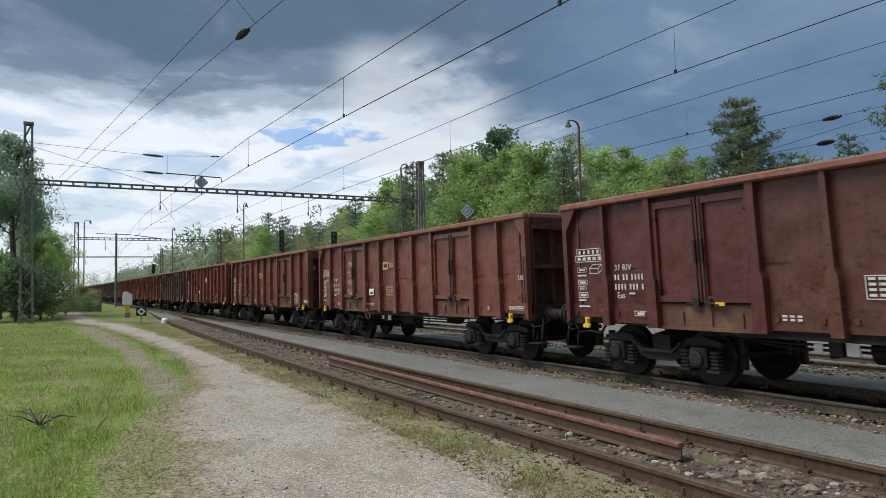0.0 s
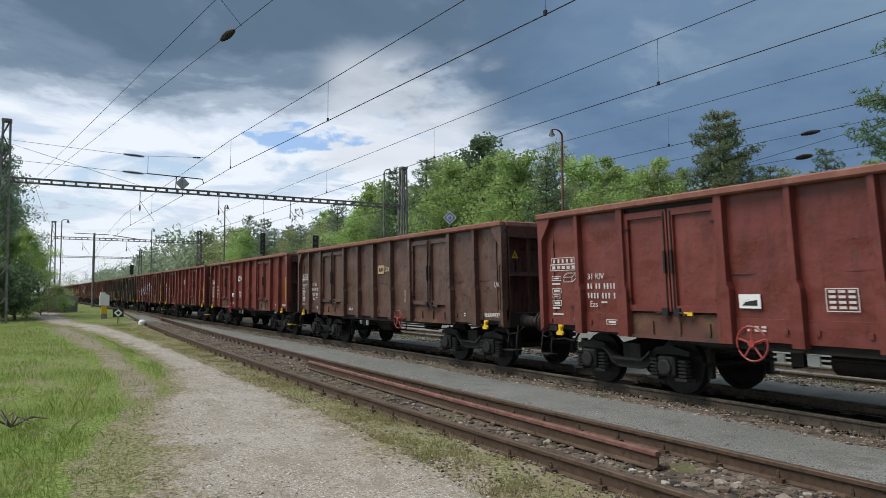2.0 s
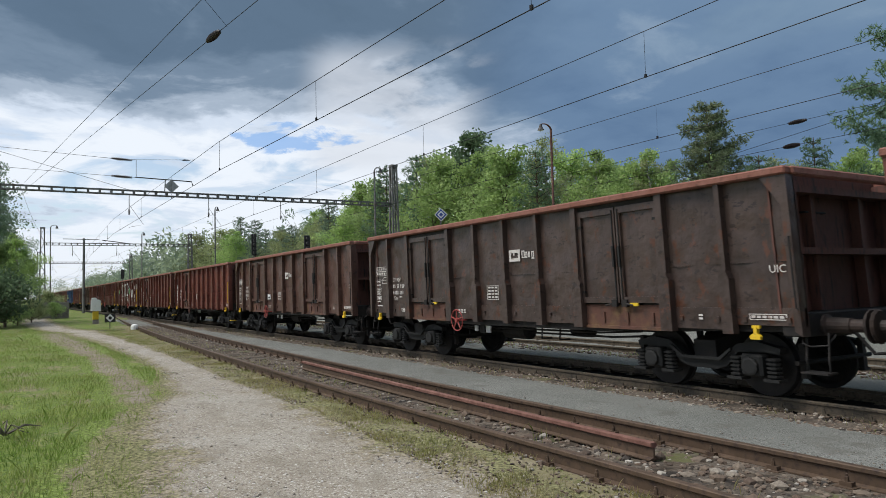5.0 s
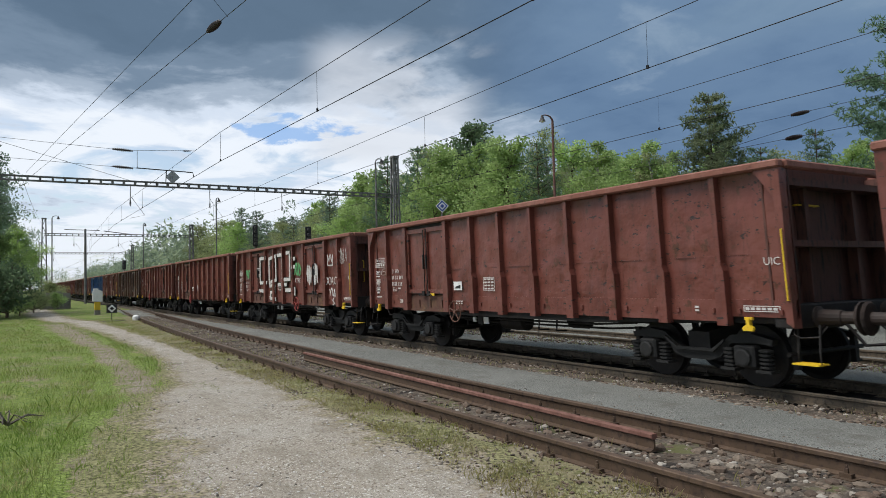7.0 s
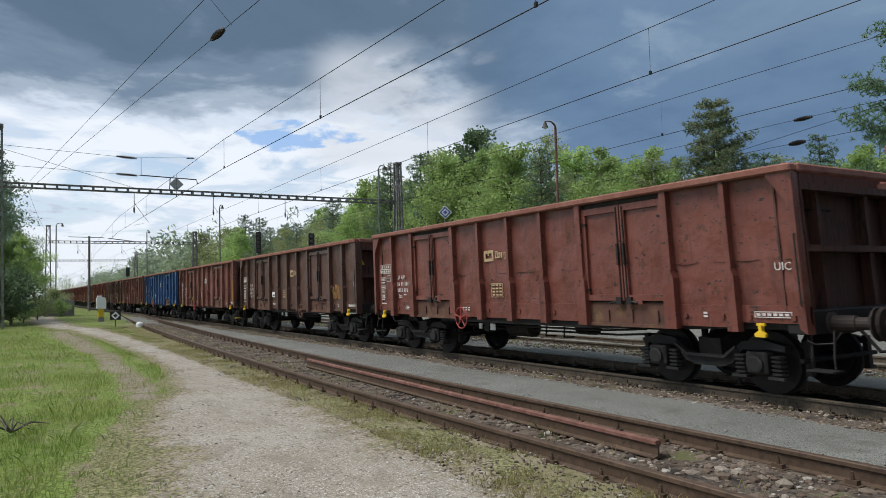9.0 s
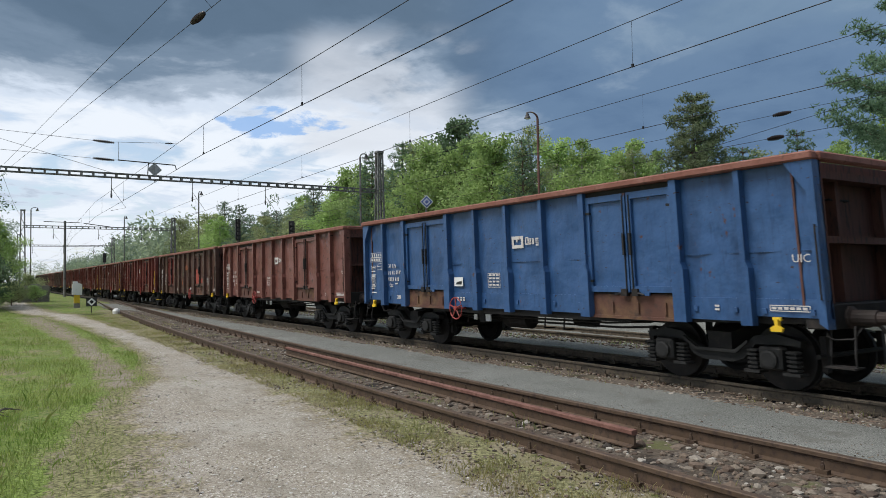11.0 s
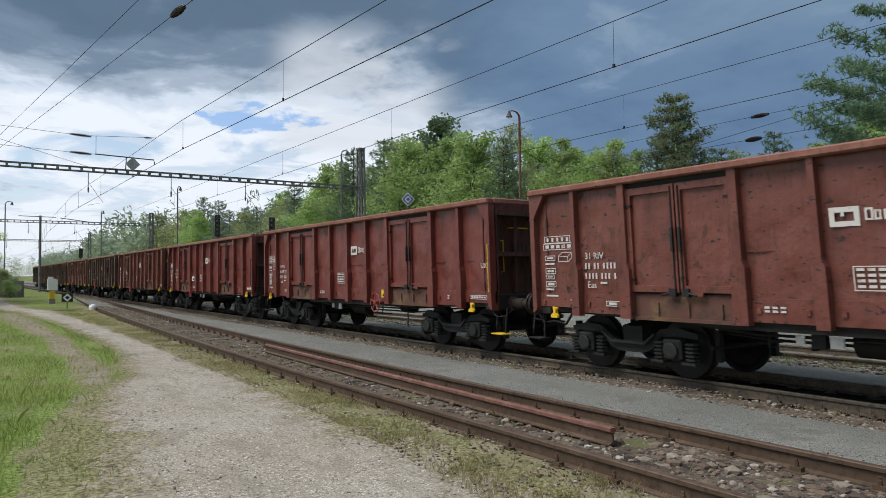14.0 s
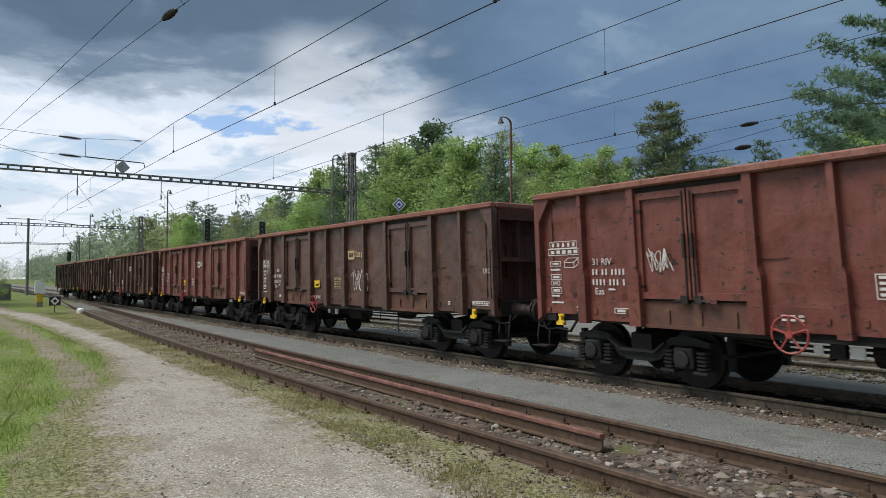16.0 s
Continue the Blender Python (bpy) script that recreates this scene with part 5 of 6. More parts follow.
def wire(label, pts, r=0.0085, sags=0.0):
    bm = bmesh.new()
    if sags:
        a, b = Vector(pts[0]), Vector(pts[-1])
        pts = [a.lerp(b, k / 12) - Vector((0, 0, sags * 4 * (k / 12) * (1 - k / 12))) for k in range(13)]
    tube(bm, pts, r, 5)
    ob = part("wire", bm, M_WIRE)
    return tagged(ob, label, "wire", "overhead wires")


def catenary(xs, z_contact, z_mess, first, step, low, high, thin=0.005):
    """Contact wire, messenger wire and droppers over one track; xs: rows of (y, x)."""
    def at(y):
        for (a, u), (b, v) in zip(xs, xs[1:]):
            if y <= b:
                return u + (v - u) * (y - a) / (b - a)
        return xs[-1][1]
    t = tagged(new("catenary"), "overhead contact wire hung from a messenger wire", "overhead line", "overhead lines")
    bm = bmesh.new()
    tube(bm, [(x, y, z_contact) for y, x in xs], 0.0085, 6)
    part("contact_wire", bm, M_WIRE, t)
    bm = bmesh.new()
    tube(bm, [(x, y, z_mess) for y, x in xs], 0.0075, 6)
    part("messenger_wire", bm, M_WIRE, t)
    y = first
    while y > low:
        y -= step
    while y < high:
        if y > low:
            bm = bmesh.new()
            tube(bm, [(at(y), y, z_contact), (at(y), y, z_mess)], thin, 4)
            box(bm, at(y) - 0.016, at(y) + 0.016, y - 0.025, y + 0.025, z_contact - 0.01, z_contact + 0.06)
            part("dropper", bm, M_WIRE, t)
        y += step


catenary([(-60, 8.4), (7.1, 6.02), (21.5, 5.36), (45.5, 5.15), (68, 5.9), (91, 7.3), (138, 9.8), (400, 10.6)], 5.3, 6.18, 21.5, 7.1, -10, 92)
catenary([(-60, 10.65), (45.5, 10.62), (138, 10.4), (420, 10.4)], 5.6, 6.52, 26.97, 8.75, -10, 140)
catenary([(-60, 15.7), (8, 15.45), (45.5, 15.2), (138, 15.2), (420, 15.2)], 5.6, 6.55, 13.4, 8.3, -10, 140, 0.002)
wire("taut wire from the portal beam", [(0.9, 45.5, 7.95), (4.4, 18.2, 8.2), (7.9, -9.0, 8.45)])
wire("short dropper between two taut wires", [(4.55, 17.4, 8.21), (4.0, 17.4, 8.80)], 0.006)
wire("taut wire from the portal mast", [(0.6, 45.5, 8.1), (3.85, 18.2, 8.78), (7.1, -9.0, 9.4)])
wire("wire of a far track", [(18.9, -20, 6.05), (18.9, 60, 5.95)], 0.006)
wire("wire of a far track", [(18.8, -20, 5.35), (18.8, 80, 5.3)], 0.007)
wire("slanting wire beyond the tracks", [(18.9, 2.5, 6.6), (18.9, 14.0, 5.4)], 0.007)
wire("cross-span wire of the portal", [(-0.8, 45.4, 10.0), (2.6, 45.3, 9.85), (5.7, 45.2, 9.72), (9.7, 45.2, 10.0)], 0.011)
wire("lower cross-span wire of the portal", [(-0.8, 45.4, 8.9), (5.7, 45.2, 8.68), (6.4, 45.2, 8.7)], 0.011)
wire("slanting wire of the portal", [(-0.8, 45.4, 9.8), (6.1, 45.3, 7.9)], 0.011)
wire("wire to the next portal", [(0.4, 45.5, 7.9), (3.1, 91, 8.8)], 0.009, 0.6)
for c, d, ln, r in (((5.55, 45.2, 9.73), (1, 0, -0.04), 1.15, 0.11), ((5.55, 45.2, 8.69), (1, 0, -0.04), 1.15, 0.11), ((4.4, 18.2, 8.2), (-3.5, 27.3, -0.25), 0.85, 0.10),
                    ((18.9, 11.4, 6.0), (0, 1, 0), 0.55, 0.07), ((18.8, 11.55, 5.33), (0, 1, 0), 0.5, 0.08), ((9.2, 45.2, 9.95), (1, 0, 0.07), 0.5, 0.06)):
    bm = bmesh.new()
    insulator_at(bm, c, d, ln, r, 10)
    tagged(part("insulator", bm, M_INSUL), "dark brown ribbed insulator on a wire", "insulator", "insulators on wires")

# mast with brackets beside the line
m1 = tagged(new("bracket_mast"), "slim grey mast with catenary bracket arms", "mast")
bm = bmesh.new()
tube(bm, [(7.4, 93.9, -0.3), (7.4, 93.9, 8.7)], 0.16, 8, 0.12)
part("pole", bm, M_STEEL, m1)
bm = bmesh.new()
tube(bm, [(5.2, 93.9, 8.6), (9.0, 93.9, 8.55)], 0.04, 5)
tube(bm, [(9.4, 93.9, 8.5), (13.0, 93.9, 8.05)], 0.05, 5)
part("bracket_arm", bm, M_DARKSTEEL, m1)

# ---- lamps, signals, signs ----


def street_lamp(x, y, h, hook, mat, label):
    s = tagged(new("lamp_post"), label, "lamp post", "lamp posts of the yard")
    z0 = ground_z(x, y) - 0.05
    bm = bmesh.new()
    pts = [(x, y, z0), (x, y, h - 0.28)]
    r = abs(hook) / 2
    sg = 1 if hook > 0 else -1
    for k in range(9):
        a = radians(125) * k / 8
        pts.append((x + sg * r * (1 - math.cos(a)), y, h - 0.28 + 0.28 * math.sin(a)))
    tube(bm, pts, 0.062, 8, 0.022)
    part("pole", bm, mat, s)
    end = Vector(pts[-1]) - Vector((0, 0, 0.02))
    bm = bmesh.new()
    lathe(bm, [(-0.26, 0.155), (-0.25, 0.16), (-0.14, 0.10), (-0.08, 0.08), (0.02, 0.05), (0.05, 0.03)], "z", end, 12)
    part("lamp_head", bm, M_DARKSTEEL, s, "bell-shaped dark lamp head")
    bm = bmesh.new()
    lathe(bm, [(-0.31, 0.05), (-0.275, 0.13), (-0.262, 0.14)], "z", end, 12)
    part("lamp_glass", bm, M_SIGNWHITE, s, "unlit pale lamp glass")


street_lamp(22.2, 25.8, 9.35, -0.80, M_LAMPPOST, "rust-brown curved lamp post with bell head")
street_lamp(19.8, 40.3, 9.45, 0.55, M_STEEL, "grey curved lamp post with bell head")
street_lamp(15.6, 64.3, 9.45, 0.3, M_STEEL, "grey lamp post with bell head")
street_lamp(13.6, 92.2, 9.4, 0.3, M_STEEL, "grey lamp post with bell head")
street_lamp(3.57, 85.8, 9.45, 0.75, M_STEEL, "grey curved lamp post beside the path")


def signal(x, y, top, lamps, label):
    s = tagged(new("railway_signal"), label, "railway signal", "signals beyond the train")
    bm = bmesh.new()
    tube(bm, [(x, y, -0.35), (x, y, top - 0.3)], 0.07, 8)
    part("post", bm, M_STEEL, s)
    bm = bmesh.new()
    hgt = 0.34 * lamps + 0.12
    box(bm, x - 0.21, x + 0.21, y - 0.16, y - 0.06, top - hgt, top)
    part("signal_head", bevelled(bm, 0.03), M_BLACK, s)
    for k in range(lamps):
        bm = bmesh.new()
        z = top - 0.23 - 0.34 * k
        lathe(bm, [(-0.26, 0.125), (-0.24, 0.13), (0.0, 0.12), (0.02, 0.09)], "y", (x, y - 0.16, z), 10)
        part("lamp_hood", bm, M_DARKSTEEL, s)


signal(17.5, 59.0, 6.6, 5, "black multi-lamp railway signal on a grey post")
signal(17.5, 46.5, 5.5, 3, "black three-lamp railway signal on a grey post")
signal(11.9, 96.0, 5.0, 3, "distant black railway signal")

d1 = tagged(new("diamond_sign"), "blue and white diamond sign on a thin post", "railway sign")
bm = bmesh.new()
tube(bm, [(12.75, 20.8, -0.4), (12.75, 20.8, 4.1)], 0.028, 6)
part("post", bm, M_STEEL, d1)
for k, (s, mt) in enumerate(((0.165, M_SIGNWHITE), (0.140, M_SIGNBLUE), (0.095, M_SIGNWHITE), (0.055, M_SIGNBLUE))):
    bm = bmesh.new()
    box(bm, -s, s, -0.01 - 0.004 * k, 0.0, -s, s, pose(12.75, 20.77, 4.12, 0, 0, -25) @ pose(0, 0, 0, 0, 45, 0))
    part("plate" if k == 0 else "diamond_ring", bm, mt, d1)

d2 = tagged(new("shunting_sign"), "small black sign with a white diamond on a post", "railway sign")
bm = bmesh.new()
tube(bm, [(4.5, 41.2, -0.25), (4.5, 41.2, 0.50)], 0.025, 6)
part("post", bm, M_DARKSTEEL, d2)
bm = bmesh.new()
box(bm, 4.24, 4.76, 41.14, 41.17, 0.22, 0.68)
part("plate", bm, M_BLACK, d2)
for s, mt, yy in ((0.150, M_SIGNWHITE, 41.134), (0.075, M_BLACK, 41.130)):
    bm = bmesh.new()
    box(bm, -s, s, 0.0, 0.004, -s, s, pose(4.5, yy, 0.45, 0, 45, 0))
    part("diamond", bm, mt, d2)

d3 = tagged(new("track_phone_box"), "white hooded trackside box on a yellow post", "trackside box")
bm = bmesh.new()
box(bm, 4.56, 4.90, 51.0, 51.3, -0.2, 0.12)
part("base", bm, M_CONCRETE, d3)
bm = bmesh.new()
box(bm, 4.56, 4.90, 51.02, 51.28, 0.12, 0.66)
part("post", bevelled(bm, 0.02), M_YELLOW, d3)
bm = bmesh.new()
prism(bm, [(4.45, 0.70), (5.02, 0.66), (5.02, 1.34), (4.88, 1.42), (4.46, 1.38)], "y", 50.95, 51.35)
part("hood", bm, M_SIGNWHITE, d3)
bm = bmesh.new()
box(bm, 4.50, 4.78, 51.0, 51.3, 1.40, 1.54)
part("cap", bm, M_SIGNWHITE, d3)
bm = bmesh.new()
lathe(bm, [(-0.14, 0.17), (0.02, 0.18), (0.10, 0.14), (0.13, 0.05)], "z", (5.42, 39.2, 0.0), 10)
tagged(part("marker_stone", bm, M_SIGNWHITE), "white-painted marker stone beside the siding rail", "marker stone")
bm = bmesh.new()
for k in range(4):
    box(bm, 1.5 + 0.72 * k, 2.2 + 0.72 * k, 70.0, 70.3, -0.3, 1.35 - 0.12 * (k % 2))
tagged(part("low_wall", bevelled(bm, 0.02), M_CONCRETE), "low weathered concrete wall beside the path", "wall")
bm = bmesh.new()
box(bm, 3.5, 5.0, 39.4, 39.52, -0.17, -0.12)
tagged(part("timber_board", bm, M_CONCRETE), "pale board lying across the path edge", "board")

# ---- trees ----


def leaf_quads(centres, size, rng, aspect=0.62, droop=0.0):
    n = len(centres)
    a = rng.normal(size=(n, 3))
    a[:, 2] -= droop
    a /= np.linalg.norm(a, axis=1)[:, None]
    b = np.cross(a, rng.normal(size=(n, 3)))
    b /= np.linalg.norm(b, axis=1)[:, None]
    s = size * (0.6 + 0.8 * rng.random(n))[:, None]
    v = np.stack([centres - a * s, centres + b * s * aspect, centres + a * s, centres - b * s * aspect], 1).reshape(-1, 3)
    f = np.arange(4 * n).reshape(-1, 4)
    return v, f


def np_mesh(name, v, f, mat):
    me = bpy.data.meshes.new(name)
    me.from_pydata(v.tolist(), [], f.tolist())
    me.materials.append(mat)
    return me


def limb_points(rng, start, direction, length, bend=0.25, n=5):
    pts, d, p = [start.copy()], direction / np.linalg.norm(direction), start.copy()
    for k in range(n):
        d = d + rng.normal(size=3) * bend * 0.5 + np.array([0, 0, 0.10])
        d /= np.linalg.norm(d)
        p = p + d * length / n
        pts.append(p.copy())
    return pts


def broadleaf(seed, height, spread_r, n_leaf, leaf, mat, bark=M_BARK, low=0.28, open_crown=0.0):
    """A tapered trunk with limbs, and a crown of small leaves in uneven clumps."""
    rng = np.random.default_rng(seed)
    bm = bmesh.new()
    trunk = limb_points(rng, np.zeros(3), np.array([0, 0, 1.0]), height * 0.82, 0.10, 8)
    tube(bm, [tuple(p) for p in trunk], height * 0.016 + 0.03, 7, 0.03)
    clumps = []
    n_limb = 15
    for k in range(n_limb):
        u = low + (0.97 - low) * (k + rng.random()) / n_limb
        i = min(int(u * 8), 7)
        p = trunk[i] + (trunk[i + 1] - trunk[i]) * (u * 8 - i)
        ang = k * 2.4 + rng.random()
        reach = spread_r * (1.0 - 0.72 * max(0, (u - 0.45) / 0.55)) * (0.6 + 0.55 * rng.random())
        pts = limb_points(rng, p, np.array([math.cos(ang), math.sin(ang), 0.35 + 0.6 * u]), reach, 0.3, 5)
        tube(bm, [tuple(q) for q in pts], 0.05 * (1.1 - u * 0.6), 5, 0.012)
        for q in pts[2:]:
            clumps.append((q, reach * 0.25 + 0.20))
        for j in range(2):
            sub = limb_points(rng, pts[2 + j], np.array([math.cos(ang + 1.2 - 2.4 * j), math.sin(ang + 1.2 - 2.4 * j), 0.3]), reach * 0.55, 0.4, 3)
            tube(bm, [tuple(q) for q in sub], 0.022, 4, 0.008)
            clumps += [(sub[-1], reach * 0.21 + 0.16), (sub[1], reach * 0.17 + 0.12)]
    clumps.append((trunk[-1], 0.5))
    trunk_me = mesh_of(bm, "trunk", bark)
    w = np.array([c[1] ** 1.5 for c in clumps]) * (0.25 + rng.random(len(clumps)) * (1 + open_crown))
    cnt = rng.multinomial(n_leaf, w / w.sum())
    cs = []
    for (c, r), k in zip(clumps, cnt):
        d = rng.normal(size=(k, 3))
        d /= np.linalg.norm(d, axis=1)[:, None] + 1e-9
        cs.append(c + d * (r * rng.random(k) ** 0.45)[:, None] * np.array([1.15, 1.15, 0.8]))
    v, f = leaf_quads(np.concatenate(cs), leaf, rng)
    return trunk_me, np_mesh("crown", v, f, mat)


def pine(seed, height, spread_r, n_tuft, mat, bare=0.22, needle=0.08, thin=0.24, plates=1.9, fluff=1.0):
    """A straight trunk with whorls of boughs, needle tufts along the boughs."""
    rng = np.random.default_rng(seed)
    bm = bmesh.new()
    tube(bm, [(0, 0, 0), (0.05, 0, height * 0.4), (0.02, 0.05, height * 0.98)], height * 0.014 + 0.03, 7, 0.02)
    cs = []
    levels = int(height * plates)
    for k in range(levels):
        u = bare + (0.985 - bare) * k / levels
        for j in range(5):
            ang = j * 1.2566 + k * 0.7 + rng.random() * 0.6
            ln = spread_r * (1 - u) ** 0.62 * (0.55 + 0.6 * rng.random()) + 0.18
            p0 = np.array([0, 0, height * u])
            pts = [p0]
            d = np.array([math.cos(ang), math.sin(ang), 0.12])
            for q in range(4):
                d = d + np.array([0, 0, 0.12]) + rng.normal(size=3) * 0.09
                pts.append(pts[-1] + d / np.linalg.norm(d) * ln / 4)
            tube(bm, [tuple(q) for q in pts[::2]], 0.028, 3, 0.008)
            m = max(int(n_tuft / 8 * ln / spread_r / levels / 3.1), 2)
            t = 0.22 + 0.78 * rng.random(m) ** 0.7
            idx = np.minimum((t * 4).astype(int), 3)
            P = np.array(pts)
            base = P[idx] + (P[idx + 1] - P[idx]) * (t * 4 - idx)[:, None]
            cs.append(base + rng.normal(size=(m, 3)) * np.array([0.13, 0.13, 0.07]) * fluff * (0.6 + 0.5 * ln))
    trunk_me = mesh_of(bm, "trunk", M_BARK)
    # every tuft is a brush of needles that point out and up
    c = np.repeat(np.concatenate(cs), 8, 0)
    a = rng.normal(size=c.shape) + np.array([0, 0, 0.55])
    a /= np.linalg.norm(a, axis=1)[:, None]
    b = np.cross(a, rng.normal(size=c.shape))
    b /= np.linalg.norm(b, axis=1)[:, None]
    s = needle * (0.6 + 0.8 * rng.random(len(c)))[:, None]
    v = np.stack([c + b * s * thin, c + a * s * 2, c - b * s * thin], 1).reshape(-1, 3)
    return trunk_me, np_mesh("crown", v, np.arange(len(v)).reshape(-1, 3), mat)


def plant(kind, meshes, x, y, scale=1.0, turn=0.0, label="", category="tree", group="trees beside the railway", zscale=None):
    t = tagged(new(kind), label, category, group)
    t.matrix_basis = Matrix.LocRotScale((x, y, ground_z(x, y) - 0.06), Euler((0, 0, turn)), (scale, scale, zscale or scale))
    for nm, me in zip(("trunk", "crown"), meshes):
        o = new(nm, me)
        o.parent = t
    return t


BROAD = [broadleaf(11, 10, 2.9, 10500, 0.076, M_LEAF, open_crown=3.0), broadleaf(12, 10, 2.5, 9500, 0.070, M_LEAF, M_BIRCH, 0.22, 3.0), broadleaf(13, 10, 3.2, 9500, 0.066, M_LEAF_DULL, M_BARK, 0.3, 4.0),
         broadleaf(14, 10, 2.7, 10500, 0.076, M_LEAF, M_BARK, 0.18, 3.0)]
DARK_TREE = broadleaf(15, 10, 2.6, 8000, 0.085, M_LEAF_DARK, M_BARK, 0.45, 3.5)
OPEN_TREE = broadleaf(16, 10, 2.3, 5600, 0.055, M_LEAF_DULL, M_BIRCH, 0.3, 4.0)
PAD_PINE = broadleaf(41, 10, 2.6, 20000, 0.052, M_NEEDLE_HAZED, M_BARK, 0.40, 2.5)
HAZED_PINE = pine(25, 10, 2.5, 19000, M_NEEDLE_HAZED)
PINES = [pine(21, 10, 2.3, 19000, M_NEEDLE), pine(22, 10, 2.7, 19000, M_NEEDLE, 0.3), pine(23, 10.0, 3.2, 90000, M_NEEDLE_PALE, 0.1, 0.07, 0.24), pine(24, 11.6, 5.4, 160000, M_NEEDLE, 0.10, 0.068, 0.24, 1.45, 0.75)]
SHRUBS = [broadleaf(31, 3.2, 1.7, 3200, 0.078, M_LEAF, M_BARK, 0.08), broadleaf(32, 3.2, 1.6, 3600, 0.07, M_LEAF_DULL, M_BARK, 0.08), broadleaf(33, 3.2, 1.8, 4500, 0.07, M_LEAF_DARK, M_BARK, 0.06)]
T_BROAD, T_OLIVE, T_PINE = "broadleaf tree in fresh green spring leaf", "thin-leaved olive-green broadleaf tree", "dark green pine with upturned boughs"
SKYLINE = [(-5, 8.0), (8, 8.0), (14, 6.6), (20, 6.9), (25, 8.2), (32, 9.9), (41, 11.1), (48, 10.7), (54, 11.2), (62, 9.2), (68, 8.8), (80, 8.6), (101, 10.8), (125, 11.5)]


def forest():
    rng = random.Random(5)
    y = 11.5
    while y < 125:
        for row, x0 in ((0, 28.3), (1, 32.8)):
            x, yy = x0 + rng.uniform(-1.2, 1.2), y + rng.uniform(-1.0, 1.0) + row * 1.7
            # along a line of sight a tree further back may stand as much higher
            ye = yy * 26.0 / x
            h = lerp_table(ye, SKYLINE) * (x / 26.0) ** 0.9 * rng.uniform(1.02, 1.24) - 0.2 * row
            k = rng.random()
            if row and 62 > yy > 36 and k < 0.30:
                continue
            if k < (0.60 if 48 < yy < 66 else 0.14):
                plant("tree", BROAD[2] if k < 0.08 or 0.45 < k < 0.52 else OPEN_TREE, x, yy, h / 10, rng.uniform(0, 6.3), T_OLIVE)
            elif k < (0.97 if yy < 66 else 0.66):
                plant("tree", BROAD[rng.choice((0, 1, 3) if yy < 70 else (1, 2, 2))], x, yy, h / 10, rng.uniform(0, 6.3), T_BROAD)
            else:
                # farther pines get the needles with haze put into their colour
                plant("pine_tree", HAZED_PINE if yy > 60 else PINES[rng.randrange(2)], x, yy, h / 10, rng.uniform(0, 6.3), T_PINE)
        y += 3.3 + y * 0.012
    y = 7.0
    while y < 120:
        x = 26.0 + rng.uniform(-0.6, 1.2)
        plant("shrub", SHRUBS[0 if rng.random() < 0.7 else 1], x, y, rng.uniform(0.85, 1.45), rng.uniform(0, 6.3), "fresh green shrub at the forest edge", "shrub", "shrubs at the forest edge")
        y += 2.3 + y * 0.012
    # single trees that stand out
    plant("pine_tree", PINES[2], 26.3, 20.0, 1.0, 0.4, "broad pine with pale upright candles")
    plant("pine_tree", PINES[0], 26.8, 17.9, 1.0, 1.4, T_PINE, zscale=0.72)
    plant("tree", OPEN_TREE, 28.2, 24.2, 0.93, 1.0, "thin-leaved birch-like tree at the forest edge", zscale=0.95)
    plant("tree", OPEN_TREE, 30.2, 27.6, 0.98, 3.0, "thin-leaved birch-like tree at the forest edge")
    plant("tree", BROAD[1], 31.5, 25.4, 0.74, 2.1, T_BROAD)
    plant("tree", BROAD[3], 29.0, 22.6, 0.60, 2.6, T_BROAD)
    plant("pine_tree", PINES[3], 22.6, 8.5, 1.0, 2.0, T_PINE, zscale=0.90)
    plant("pine_tree", PINES[1], 27.0, 32.8, 1.02, 0.9, T_PINE)
    plant("tree", DARK_TREE, 35.2, 50.4, 1.80, 0.3, "tall dark-leaved tree with an open crown")
    plant("tree", OPEN_TREE, 31.0, 66.0, 1.20, 0.3, "tall thin-leaved birch-like tree")
    plant("pine_tree", PINES[0], 30.5, 66.0, 0.98, 0.3, T_PINE)
    # the group on the other side of the path
    plant("pine_tree", PAD_PINE, -1.9, 57.5, 1.50, 0.2, "tall pine with a crown of broad dark pads", zscale=1.50)
    plant("pine_tree", PAD_PINE, -4.4, 59.0, 1.25, 2.2, "tall pine with a crown of broad dark pads", zscale=1.46)
    plant("pine_tree", PAD_PINE, -0.6, 70.0, 1.05, 4.2, "tall pine with a crown of broad dark pads", zscale=1.15)
    plant("tree", BROAD[0], -1.0, 56.0, 0.66, 4.0, T_BROAD)
    plant("shrub", SHRUBS[1], 2.0, 67.8, 0.55, 4.0, "olive-green bush in front of the wall", "shrub", "bushes beside the path")
    plant("shrub", SHRUBS[0], 3.3, 68.4, 0.50, 1.0, "low green bush in front of the wall", "shrub", "bushes beside the path")
    plant("tree", BROAD[1], 0.6, 62.0, 0.80, 1.0, T_BROAD)
    plant("tree", BROAD[3], -2.6, 54.5, 0.62, 1.0, T_BROAD)
    plant("tree", BROAD[0], 1.6, 84.0, 0.75, 2.0, T_BROAD)
    plant("shrub", SHRUBS[2], -1.6, 50.0, 1.30, 0.0, "dense dark green bush beside the path", "shrub", "bushes beside the path")
    plant("shrub", SHRUBS[2], -0.3, 51.5, 1.15, 1.9, "dense dark green bush beside the path", "shrub", "bushes beside the path")
    plant("shrub", SHRUBS[2], -3.0, 49.0, 0.85, 1.1, "dense dark green bush beside the path", "shrub", "bushes beside the path")
    plant("shrub", SHRUBS[1], 1.3, 59.0, 0.62, 0.8, "olive-green bush in front of the wall", "shrub", "bushes beside the path")
    plant("shrub", SHRUBS[1], 3.0, 71.6, 0.85, 2.8, "olive-green bush behind the wall", "shrub", "bushes beside the path")
